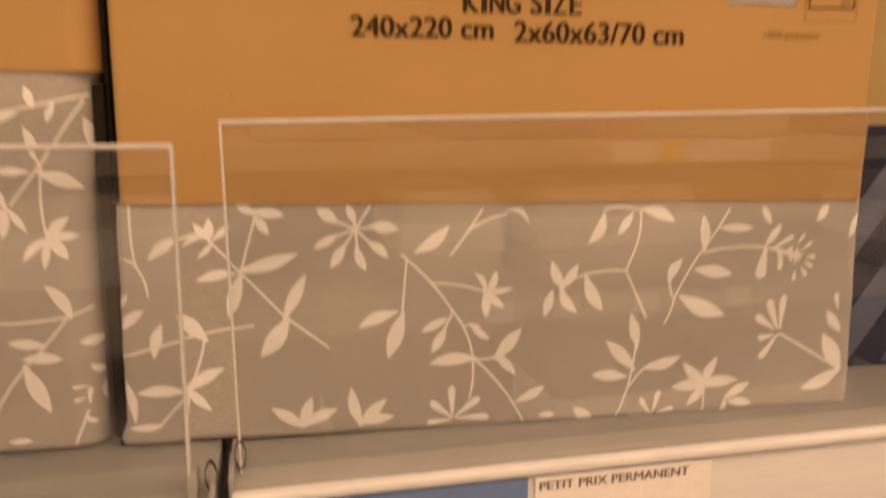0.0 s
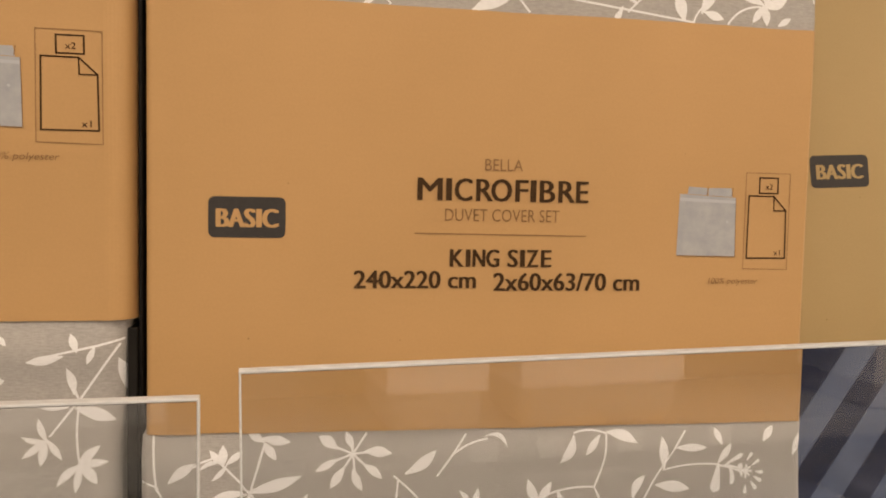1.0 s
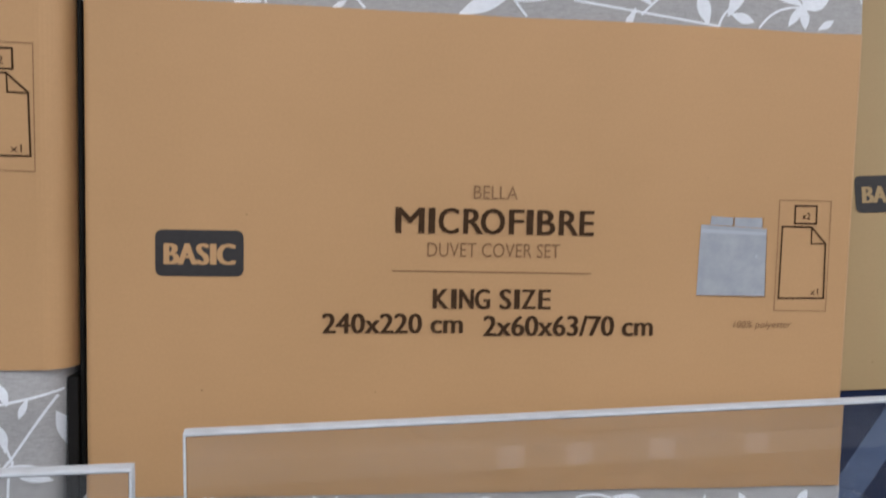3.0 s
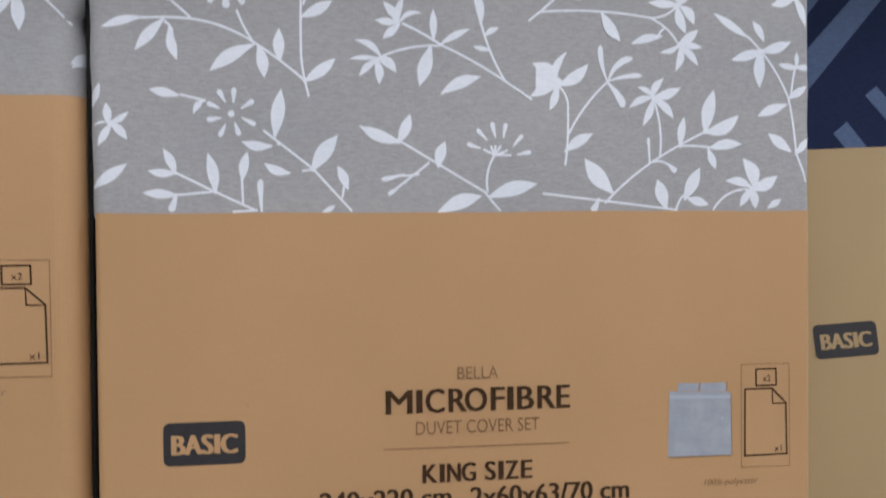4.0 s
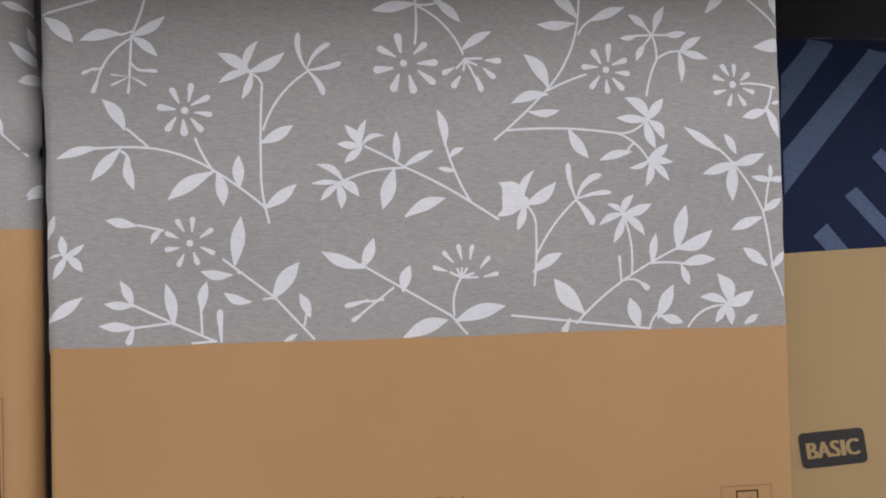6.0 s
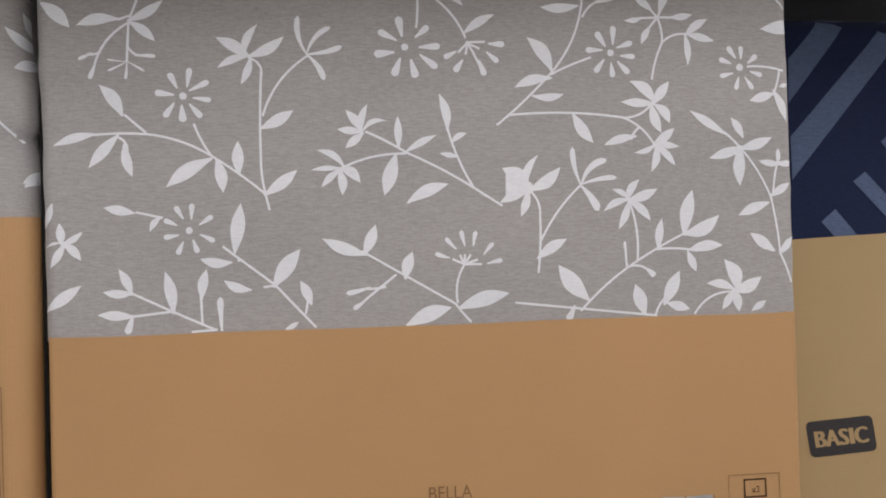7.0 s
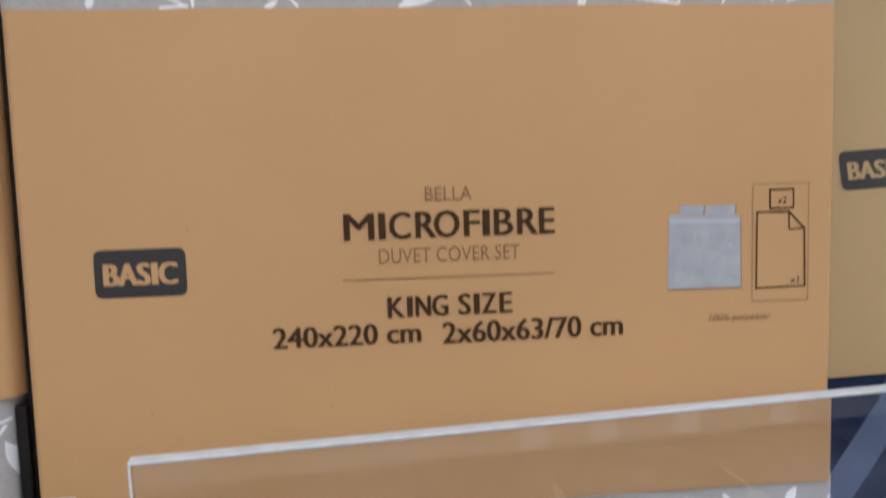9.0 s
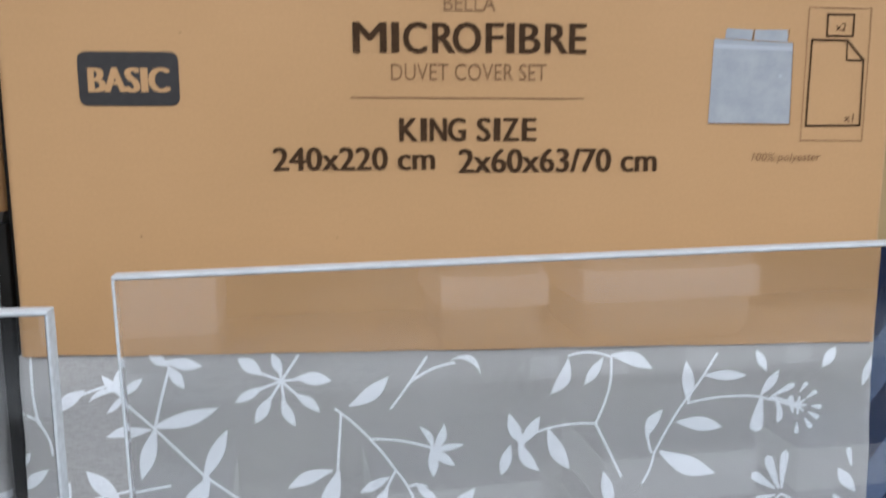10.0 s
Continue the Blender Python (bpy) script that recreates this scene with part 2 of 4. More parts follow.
def guard(m, x0, x1, free, height):
    """A clear acrylic guard standing in the shelf's slot; its sawn edges are frosted. free: the x of its free end."""
    root = thing("shelf_guard", m, "clear acrylic shelf guard with frosted bright edges", "shelf guard", "acrylic guards")
    e, top = 0.0009, 0.0012
    a, b = (x0 + e, x1) if free == x0 else (x0, x1 - e)
    pane = part("pane", box(a, b, -0.0028, 0.0028, -0.004, height - top, 0), ACRYLIC, root, "clear acrylic pane")
    pane.visible_shadow = False
    edges = [part("top_edge", box(x0, x1, -0.0029, 0.0029, height - top + 0.0001, height, 0.0004, 2), FROSTED, root, "frosted top edge")]
    if free == x0:
        edges.append(part("side_edge", box(x0, x0 + e - 0.0001, -0.0029, 0.0029, -0.004, height - top, 0.0003, 1), FROSTED, root, "frosted side edge"))
    else:
        edges.append(part("side_edge", box(x1 - e + 0.0001, x1, -0.0029, 0.0029, -0.004, height - top, 0.0003, 1), FROSTED, root, "frosted side edge"))
    for ob in edges:
        ob.visible_shadow = False
    # clear holder at the free end, with a dark oval rim
    s = 1 if free == x0 else -1
    if s < 0:
        part("end_holder", box(free - 0.0010, free + 0.0022, -0.0050, 0.0050, 0.0, 0.0075, 0.0006), SHELF_PAINT, root, "small beige end holder")
    ring = bmesh.new()
    outer, inner = [], []
    for k in range(24):
        a = 2 * math.pi * k / 24
        for lst, f in ((outer, 1.0), (inner, 0.84)):
            lst.append(ring.verts.new((free + (0.0005 if s > 0 else 0.0062) + f * 0.0019 * math.cos(a), -0.003, 0.0062 + f * 0.0052 * math.sin(a))))
    for k in range(24):
        j = (k + 1) % 24
        ring.faces.new((outer[k], outer[j], inner[j], inner[k]))
    solid = bmesh.ops.extrude_face_region(ring, geom=ring.faces[:])
    bmesh.ops.translate(ring, verts=[v for v in solid["geom"] if isinstance(v, bmesh.types.BMVert)], vec=(0, 0.0015, 0))
    part("end_clip", ring, BLACK_PLASTIC, root, "thin dark oval end clip")
    return root


guard(pose(-0.0981, -0.0222, SHELF_TOP + 0.0005, 0, -1.0, 3.0), 0.0, 1.2, 0.0, 0.1158)
guard(pose(-0.1120, -0.0362, SHELF_TOP + 0.0005, 0, 0, 3.0), -1.2, 0.0, 0.0, 0.1098)


# ---- packs ----
SURFACES = {}


def soft_edge(d, r):
    return 0.0 if d >= r else r - math.sqrt(max(r * r - (r - max(d, 0.0)) ** 2, 0.0))


def cloth(root, xl, xr, z1, depth, mat, seed, lip_left=0.0, lip_right=0.0, roll=0.0, radius=0.004, edge_left=(), edge_right=(), held=None):
    """The folded cloth: a soft upright block with rounded, slightly wavering edges. xl, xr: its sides; z1: its top; lip_left, lip_right: how far the foot spreads; roll: height of the soft roll squeezed out below the sleeve; radius: of the upright front edges; edge_left, edge_right: (height, x) along a side that is pressed out of line; held: (z0, z1, xl, xr) of the sleeve that holds it."""
    def along(points, z, straight):
        if not points:
            return straight
        return float(np.interp(z, [p[0] for p in points], [p[1] for p in points]))

    def left(z):
        v = along(edge_left, z, xl - lip_left * math.exp(-((z / 0.065) ** 2))) + 0.0006 * noise.noise((seed, z * 22, 0.3)) + 0.0004 * noise.noise((seed, z * 90, 4.1))
        return max(v, held[2]) if held and held[0] < z < held[1] else v

    def right(z):
        v = along(edge_right, z, xr + lip_right * math.exp(-((z / 0.065) ** 2))) + 0.0006 * noise.noise((seed, z * 22, 7.3)) + 0.0004 * noise.noise((seed, z * 90, 9.1))
        return min(v, held[3]) if held and held[0] < z < held[1] else v

    def surface(x, z):
        a, b = left(z), right(z)
        x = min(max(x, a + 0.0002), b - 0.0002)
        d = min(x - a, b - x)
        y = 0.0009 + soft_edge(d, radius) + soft_edge(z, 0.0035) + soft_edge(z1 - z, 0.012)
        y += 0.0005 * noise.noise((x * 16, z * 16, seed)) * min(1, d / 0.02)
        if edge_right and z > 0.29:
            y += 0.004 * max(0.0, noise.noise((x * 25, z * 48, seed + 1.7))) * math.exp(-(((b - x) / 0.016) ** 2))
        if roll:
            y -= 0.0016 * math.exp(-(((z - roll) / 0.008) ** 2)) * min(1, d / 0.012)
        return x, y

    zs = [0.0, 0.0003, 0.0009, 0.0018, 0.0035, 0.007]
    zs += [0.007 + (z1 - 0.019) * k / 190 for k in range(1, 191)] + [z1 - 0.008, z1 - 0.005, z1 - 0.0025, z1 - 0.001, z1]
    us = [0.0, 0.0001, 0.0003, 0.0006, 0.001, 0.0015, 0.0021, 0.0027, 0.0034, 0.004, 0.006]
    verts, faces, ring = [], [], 0
    for z in zs:
        a, b = left(z), right(z)
        xs = [a + u for u in us] + [a + 0.006 + (b - a - 0.012) * k / 80 for k in range(1, 80)] + [b - u for u in reversed(us)]
        row = [(*surface(x, z), z) for x in xs] + [(b - 0.001, depth, z), (a + 0.001, depth, z)]
        ring = len(row)
        verts += row
    for j in range(len(zs) - 1):
        for k in range(ring):
            n = (k + 1) % ring
            faces.append((j * ring + k, j * ring + n, (j + 1) * ring + n, (j + 1) * ring + k))
    faces.append(tuple(range(ring))[::-1])
    faces.append(tuple((len(zs) - 1) * ring + k for k in range(ring)))
    ob = new("folded_cloth", mesh_from("folded_cloth", verts, faces, mat, True))
    ob.parent = root
    SURFACES[ob.name] = (root.matrix_world.translation.copy(), surface)
    return ob


def sleeve(root, xl, xr, z0, z1, rise0, rise1, depth, mat, round_right=0.0022):
    """The kraft card sleeve round the cloth; rise0, rise1: by how much its lower and upper edge climb to the right."""
    t = 0.0007
    verts, faces = [], []
    def ring(inset, z, rise, wob):
        r, q = 0.0022, round_right
        pts = [(xl + inset, depth), (xl + inset, 0.02)]
        pts += [(xl + inset + r - r * math.cos(a), r - r * math.sin(a) + inset) for a in (0.0, 0.4, 0.8, 1.2, 1.5708)]
        n = 26
        pts += [(xl + r + (xr - xl - r - q) * k / n, inset) for k in range(1, n)]
        pts += [(xr - inset - q + q * math.cos(a), q - q * math.sin(a) + inset) for a in [1.5708 * (1 - k / 12) for k in range(13)]]
        pts += [(xr - inset, 0.02), (xr - inset, depth)]
        return [(x, y, z + rise * ((x - xl) / (xr - xl) - 0.5) + wob * noise.noise((x * 30, z * 3, 2.0))) for x, y in pts]
    rows = [ring(0, z0, rise0, 0.0005)] + [ring(0, z0 + (z1 - z0) * k / 8, rise0 + (rise1 - rise0) * k / 8, 0) for k in range(1, 8)]
    rows += [ring(0, z1, rise1, 0.0005), ring(t, z1, rise1, 0.0005), ring(t, z0, rise0, 0.0005)]
    n = len(rows[0])
    for row in rows:
        verts += row
    for j in range(len(rows)):
        i = (j + 1) % len(rows)
        for k in range(n - 1):
            faces.append((j * n + k, j * n + k + 1, i * n + k + 1, i * n + k))
    ob = new("card_sleeve", mesh_from("card_sleeve", verts, faces, mat))
    ob.parent = root
    SURFACES[ob.name] = (root.matrix_world.translation.copy(), lambda x, z: (x, 0.0))
    return tagged(ob, "kraft brown card sleeve")


class Print:
    """Ink on a pack, in millimetres: x along the shelf, z above the level 1.15 m. Every piece lies on the surface of its carrier and is a part of its own.
    stretch: (x, factor) widens the pieces about x."""

    def __init__(self, carrier, mat=None, lift=0.00019, name="", stretch=(0.0, 1.0)):
        self.carrier, self.mat, self.lift, self.name, self.stretch = carrier, mat or WHITE_INK, lift, name, stretch
        self.verts, self.faces, self.layer = [], [], 0
        self.origin, self.surface = SURFACES[carrier.name]

    def point(self, x, z):
        cx, sx = self.stretch
        lx, lz = (cx + (x - cx) * sx) / 1000 - self.origin.x, z / 1000 + 1.15 - self.origin.z
        px, py = self.surface(lx, lz)
        self.verts.append((px, py - self.lift - 0.000004 * self.layer, lz))
        return len(self.verts) - 1

    def piece(self, name):
        me = mesh_from(self.name or name, self.verts, self.faces, self.mat)
        bm = bmesh.new()
        bm.from_mesh(me)
        for f in bm.faces:
            if f.normal.y > 0:
                f.normal_flip()
        bm.to_mesh(me)
        bm.free()
        new(self.name or name, me).parent = self.carrier
        self.verts, self.faces, self.layer = [], [], (self.layer + 1) % 9

    def strip(self, pairs, name):
        rows = [[self.point(a[0] + (b[0] - a[0]) * k / 4, a[1] + (b[1] - a[1]) * k / 4) for k in range(5)] for a, b in pairs]
        for p, q in zip(rows, rows[1:]):
            for k in range(4):
                self.faces.append((p[k], p[k + 1], q[k + 1], q[k]))
        self.piece(name)

    def blade(self, x0, z0, x1, z1, w, shape, bow, name):
        length = math.hypot(x1 - x0, z1 - z0) or 0.01
        ux, uz = (x1 - x0) / length, (z1 - z0) / length
        pairs = []
        for k in range(13):
            s = k / 12
            h, c = shape(s) * w * 0.92 * length / 2, bow * length * 4 * s * (1 - s)
            x, z = x0 + ux * length * s - uz * c, z0 + uz * length * s + ux * c
            pairs.append(((x - uz * h, z + ux * h), (x + uz * h, z - ux * h)))
        self.strip(pairs, name)

    def leaf(self, x0, z0, x1, z1, w, bow=None):
        if bow is None:
            w, bow = 0.88 * w, 0.05 * math.sin(x0 * 1.7 + z1)
        x0, z0 = x0 - 0.07 * (x1 - x0), z0 - 0.07 * (z1 - z0)
        self.blade(x0, z0, x1, z1, w, lambda s: 0.15 * (1 - s) + 0.94 * max(math.sin(math.pi * s ** 1.1), 0.0) ** 1.05, bow, "printed_leaf")

    def petal(self, x0, z0, x1, z1, w, bow=0.02):
        self.blade(x0, z0, x1, z1, w, lambda s: 0.20 * (1 - s) + 1.06 * s ** 1.05 * math.sqrt(max(1 - s ** 6, 0)), bow, "printed_petal")

    def stem(self, x0, z0, x1, z1, bow, width=0.85):
        length = math.hypot(x1 - x0, z1 - z0) or 0.01
        ux, uz, n = (x1 - x0) / length, (z1 - z0) / length, max(3, int(length / 2))
        pairs = []
        for k in range(n + 1):
            s = k / n
            c = bow * length * 4 * s * (1 - s)
            x, z = x0 + ux * length * s - uz * c, z0 + uz * length * s + ux * c
            pairs.append(((x - uz * width / 2, z + ux * width / 2), (x + uz * width / 2, z - ux * width / 2)))
        self.lift -= 0.00002
        self.strip(pairs, "printed_stem")
        self.lift += 0.00002

    def disc(self, x, z, r):
        c = self.point(x, z)
        ring = [self.point(x + r * math.cos(k * math.pi / 7), z + r * math.sin(k * math.pi / 7)) for k in range(14)]
        for k in range(14):
            self.faces.append((c, ring[k], ring[(k + 1) % 14]))
        self.piece("printed_dot")

    def daisy(self, x, z, r, petals, turn):
        self.disc(x, z, max(0.15 * r, 0.6))
        for k in range(petals if petals > 1 else 0):
            a = radians(turn + 360 * k / petals + 5 * math.sin(k * 2.3 + x))
            q = r * (1 + 0.05 * math.sin(k * 4.1 + z))
            self.petal(x + 0.36 * r * math.cos(a), z + 0.36 * r * math.sin(a), x + q * math.cos(a), z + q * math.sin(a), 0.50)

    def burst(self, x, z, r, petals, turn):
        for k in range(petals):
            a = radians(turn + 360 * k / petals + 4 * math.sin(k * 2.3))
            c, s = math.cos(a), math.sin(a)
            self.stem(x, z, x + 0.5 * r * c, z + 0.5 * r * s, 0, 0.7)
            self.leaf(x + 0.42 * r * c, z + 0.42 * r * s, x + r * c, z + r * s, 0.42)

    def quad(self, ax, az, bx, bz, cx, cz, dx, dz, n=8):
        rows = []
        for j in range(n + 1):
            u = j / n
            p, q = (ax + (dx - ax) * u, az + (dz - az) * u), (bx + (cx - bx) * u, bz + (cz - bz) * u)
            rows.append([self.point(p[0] + (q[0] - p[0]) * k / n, p[1] + (q[1] - p[1]) * k / n) for k in range(n + 1)])
        for j in range(n):
            for k in range(n):
                self.faces.append((rows[j][k], rows[j][k + 1], rows[j + 1][k + 1], rows[j + 1][k]))
        self.piece("printed_panel")

    def outline(self, width, *corners):
        """A closed line through the corners, as one piece."""
        pts = [Vector(c) for c in corners]
        ids = []
        for k, p in enumerate(pts):
            a, b = (p - pts[k - 1]).normalized(), (pts[(k + 1) % len(pts)] - p).normalized()
            side = Vector((-(a + b).y, (a + b).x)).normalized()
            side *= width / 2 / max(side.dot(Vector((-a.y, a.x))), 0.3)
            ids.append((self.point(*(p + side)), self.point(*(p - side))))
        for k in range(len(ids)):
            (a, b), (c, d) = ids[k], ids[(k + 1) % len(ids)]
            self.faces.append((a, b, d, c))
        self.piece("printed_outline")

    def rounded(self, x0, z0, x1, z1, r, slope=0.0, lean=0.0):
        c = self.point((x0 + x1) / 2, (z0 + z1) / 2)
        ring = []
        for ox, oz, a0 in ((x1 - r, z1 - r, 0), (x0 + r, z1 - r, 90), (x0 + r, z0 + r, 180), (x1 - r, z0 + r, 270)):
            for k in range(6):
                a = radians(a0 + 18 * k)
                x, z = ox + r * math.cos(a), oz + r * math.sin(a)
                ring.append(self.point(x + lean * (z - (z0 + z1) / 2), z + slope * (x - (x0 + x1) / 2)))
        for k in range(len(ring)):
            self.faces.append((c, ring[k], ring[(k + 1) % len(ring)]))
        self.piece("printed_badge")


def lettering(words, carrier, place, x0, x1, z0, z1, mat, bold=0.0, slope=0.0, lean=0.0, thin=0.0, slots=()):
    """Words set into the frame x0..x1, z0..z1, one object a letter. place(x, z): from the frame's units to the carrier's own space.
    bold: how far the strokes are widened to either side; slope: climb to the right, lean: slant of the uprights; slots: where each letter begins and ends, as shares of the width."""
    data = bpy.data.curves.new("printed_letter", "FONT")
    data.body, data.offset, data.resolution_u = words, thin, 3
    tmp = new("printed_letter", data)
    bpy.context.view_layer.update()
    me = bpy.data.meshes.new_from_object(tmp.evaluated_get(bpy.context.evaluated_depsgraph_get()))
    bpy.data.objects.remove(tmp)
    co = [v.co.copy() for v in me.vertices]
    a, b = min(c.x for c in co), max(c.x for c in co)
    c, d = min(c.y for c in co), max(c.y for c in co)
    link = list(range(len(co)))

    def root_of(i):
        while link[i] != i:
            link[i] = link[link[i]]
            i = link[i]
        return i

    for p in me.polygons:
        for v in p.vertices[1:]:
            link[root_of(v)] = root_of(p.vertices[0])
    islands = {}
    for p in me.polygons:
        islands.setdefault(root_of(p.vertices[0]), []).append(tuple(p.vertices))
    spans = sorted(((min(co[v].x for f in fs for v in f), max(co[v].x for f in fs for v in f), fs) for fs in islands.values()), key=lambda q: q[0])
    letters = []
    for lo, hi, fs in spans:
        if letters and lo < letters[-1][1] - 0.5 * min(hi - lo, letters[-1][1] - letters[-1][0]):
            letters[-1] = (letters[-1][0], max(hi, letters[-1][1]), letters[-1][2] + fs)
        else:
            letters.append((lo, hi, list(fs)))
    x0, x1 = x0 + bold, x1 - bold
    for n, (lo, hi, fs) in enumerate(letters):
        s0, s1 = slots[n] if len(slots) == len(letters) else ((lo - a) / (b - a), (hi - a) / (b - a))
        used = sorted({v for f in fs for v in f})
        verts, faces = [], []
        shifts = ((-bold, 0.0), (0.0, 0.00002), (bold, 0.00004)) if bold else ((0.0, 0.0),)
        for shift, up in shifts:
            index = {v: len(verts) + k for k, v in enumerate(used)}
            for v in used:
                x, z = x0 + (x1 - x0) * (s0 + (s1 - s0) * (co[v].x - lo) / (hi - lo)) + shift, z0 + (z1 - z0) * (co[v].y - c) / (d - c)
                px, py, pz = place(x + lean * (z - (z0 + z1) / 2), z + slope * (x - (x0 + x1) / 2))
                verts.append((px, py - up, pz))
            faces += [tuple(index[v] for v in f) for f in fs]
        ob = new("printed_letter", mesh_from("printed_letter", verts, faces, mat))
        ob.parent = carrier
    bpy.data.meshes.remove(me)


def on_card(carrier, lift=0.0003, stretch=(0.0, 1.0)):
    origin, surface = SURFACES[carrier.name]
    return lambda x, z: ((stretch[0] + (x - stretch[0]) * stretch[1]) / 1000 - origin.x, surface(0, 0)[1] - lift, z / 1000 + 1.15 - origin.z)


BADGE_SLOTS = ((0, .185), (.2, .44), (.465, .62), (.67, .72), (.765, 1))


def sleeve_print(carrier, dx, dz, words=True, sx=1.0):
    """The sleeve's printing; dx, dz in millimetres from where it stands on the middle pack; sx: widening about its outer edge."""
    stretch = (127 + dx, sx)
    place = on_card(carrier, 0.0003, stretch)

    def text(chars, x0, x1, z0, z1, mat, bold=0.0, lean=0.0, thin=0.0, slots=()):
        lettering(chars, carrier, place, x0 + dx, x1 + dx, z0 + dz, z1 + dz, mat, bold, lean=lean, thin=thin, slots=slots)

    def ink(name, mat, lift=0.0002):
        return Print(carrier, mat, lift, name, stretch)

    if words:
        ink("printed_badge", BADGE_INK, 0.00018).rounded(-112.9 + dx, 158.2 + dz, -84.3 + dx, 173.7 + dz, 2.4)
        text("BASIC", -110.2, -86.9, 162.1, 169.2, KRAFT, 0.5, slots=BADGE_SLOTS)
        text("BELLA", -6.6, 9.0, 186.0, 190.6, THIN_INK, thin=-0.004)
        text("MICROFIBRE", -33.6, 36.9, 173.7, 182.7, BROWN_INK, 0.32,
             slots=((0, .135), (.163, .188), (.212, .307), (.337, .428), (.424, .54), (.567, .636), (.658, .684), (.712, .798), (.825, .918), (.932, 1)))
        text("DUVET COVER SET", -22.4, 24.8, 165.7, 170.7, THIN_INK, thin=-0.004)
        ink("printed_rule", THIN_INK).stem(-34.5 + dx, 160.7 + dz, 36.5 + dx, 160.3 + dz, 0, 0.42)
        text("KING SIZE", -20.1, 22.0, 147.5, 154.6, BROWN_INK, 0.30,
             slots=((0, .125), (.155, .188), (.222, .335), (.355, .475), (.568, .66), (.695, .73), (.76, .868), (.905, 1)))
        text("240x220 cm", -58.1, -9.2, 138.9, 145.9, BROWN_INK, 0.28)
        text("2x60x63/70 cm", -2.1, 60.3, 137.9, 145.2, BROWN_INK, 0.28)
    bed = ink("printed_bedspread", PHOTO, 0.00018)
    bed.quad(76.2 + dx, 152.9 + dz, 102.7 + dx, 152.6 + dz, 102.2 + dx, 177.3 + dz, 76.8 + dx, 178.5 + dz)
    pillow = ink("printed_pillow", PHOTO, 0.00018)
    pillow.quad(80.3 + dx, 178.5 + dz, 89.0 + dx, 178.2 + dz, 89.0 + dx, 181.2 + dz, 80.6 + dx, 181.6 + dz, 3)
    pillow.quad(89.6 + dx, 178.1 + dz, 100.6 + dx, 177.6 + dz, 100.0 + dx, 181.3 + dz, 89.6 + dx, 181.2 + dz, 3)
    seam_and_glint = ink("printed_bed_seam_and_glint", PHOTO_PALE, 0.00024)
    seam_and_glint.quad(76.9 + dx, 175.6 + dz, 102.0 + dx, 174.9 + dz, 102.1 + dx, 176.1 + dz, 76.9 + dx, 177.0 + dz)
    # small white glint on the bed, put in as a pale dot
    seam_and_glint.disc(98.6 + dx, 167.2 + dz, 0.55)
    tick = ink("printed_bed_line", THIN_INK, 0.00028)
    tick.stem(88.9 + dx, 178.0 + dz, 89.5 + dx, 181.6 + dz, 0, 0.35)
    tick.stem(100.3 + dx, 178.0 + dz, 100.7 + dx, 181.4 + dz, 0, 0.35)
    tick.stem(76.2 + dx, 152.7 + dz, 102.7 + dx, 152.4 + dz, 0, 0.3)
    tick.stem(102.7 + dx, 152.6 + dz, 102.2 + dx, 177.3 + dz, 0, 0.25)
    ink("printed_icon_frame", THIN_INK).outline(0.26, (106.6 + dx, 188 + dz), (126.9 + dx, 187.9 + dz), (127.1 + dx, 147.1 + dz), (106.6 + dx, 147.4 + dz))
    icon = ink("printed_icon", BROWN_INK)
    icon.outline(0.6, (112.8 + dx, 186 + dz), (121.3 + dx, 186 + dz), (121.4 + dx, 179.5 + dz), (112.9 + dx, 179.5 + dz))
    icon.outline(0.6, (108.2 + dx, 178.3 + dz), (119.7 + dx, 178.2 + dz), (125.5 + dx, 172.3 + dz), (125.9 + dx, 152 + dz), (108.1 + dx, 151.9 + dz))
    fold = ink("printed_icon", BROWN_INK, 0.00025)
    fold.outline(0.45, (119.7 + dx, 178.1 + dz), (125.5 + dx, 172.2 + dz), (119.9 + dx, 172.2 + dz))
    text("x2", 115.6, 118.9, 181.1, 183.5, BROWN_INK)
    text("x1", 120.5, 123.6, 153.2, 155.6, BROWN_INK)
    text("100% polyester", 91.1, 113.6, 140.1, 143.5, THIN_INK, lean=0.22, thin=-0.004)


# added black sheet, no known fitting: it makes the shaded gap dark
gap_filler = thing("gap_shade_filler", pose(-0.1385, 0.0, SHELF_TOP), "thin black sheet added as the shade in the gap between two packs", "shelf divider")
part("plate", box(-0.0008, 0.0008, 0.0085, 0.33, 0.0003, 0.395, 0.0005), GAP_SHADE_BLACK, gap_filler)
part("foot", box(-0.0030, 0.0008, 0.0045, 0.33, 0.0001, 0.0025, 0.0004), GAP_SHADE_BLACK, gap_filler)
# thicker black block added low down, where the dark gap is wider
part("low_filler", box(-0.0046, -0.0009, 0.0065, 0.32, 0.0026, 0.127, 0.0005), GAP_SHADE_BLACK, gap_filler)


def pack(x, y, label):
    return thing("duvet_cover_pack", pose(x, y, SHELF_TOP + 0.0005), label, "bedding pack", "bedding packs on the shelf")


main = pack(0.0, 0.0, "grey floral duvet cover set in a kraft card sleeve")
main_cloth = cloth(main, -0.1372, 0.1370, 0.405, 0.30, GREY_CLOTH, 3.7, 0.0, 0.004, 0.0745,
                   edge_left=((0, -0.1405), (0.004, -0.1405), (0.009, -0.1384), (0.03, -0.1382), (0.08, -0.1374), (0.25, -0.1362), (0.325, -0.1366), (0.345, -0.1376), (0.405, -0.1374)),
                   held=(0.088, 0.250, -0.1345, 0.1354))
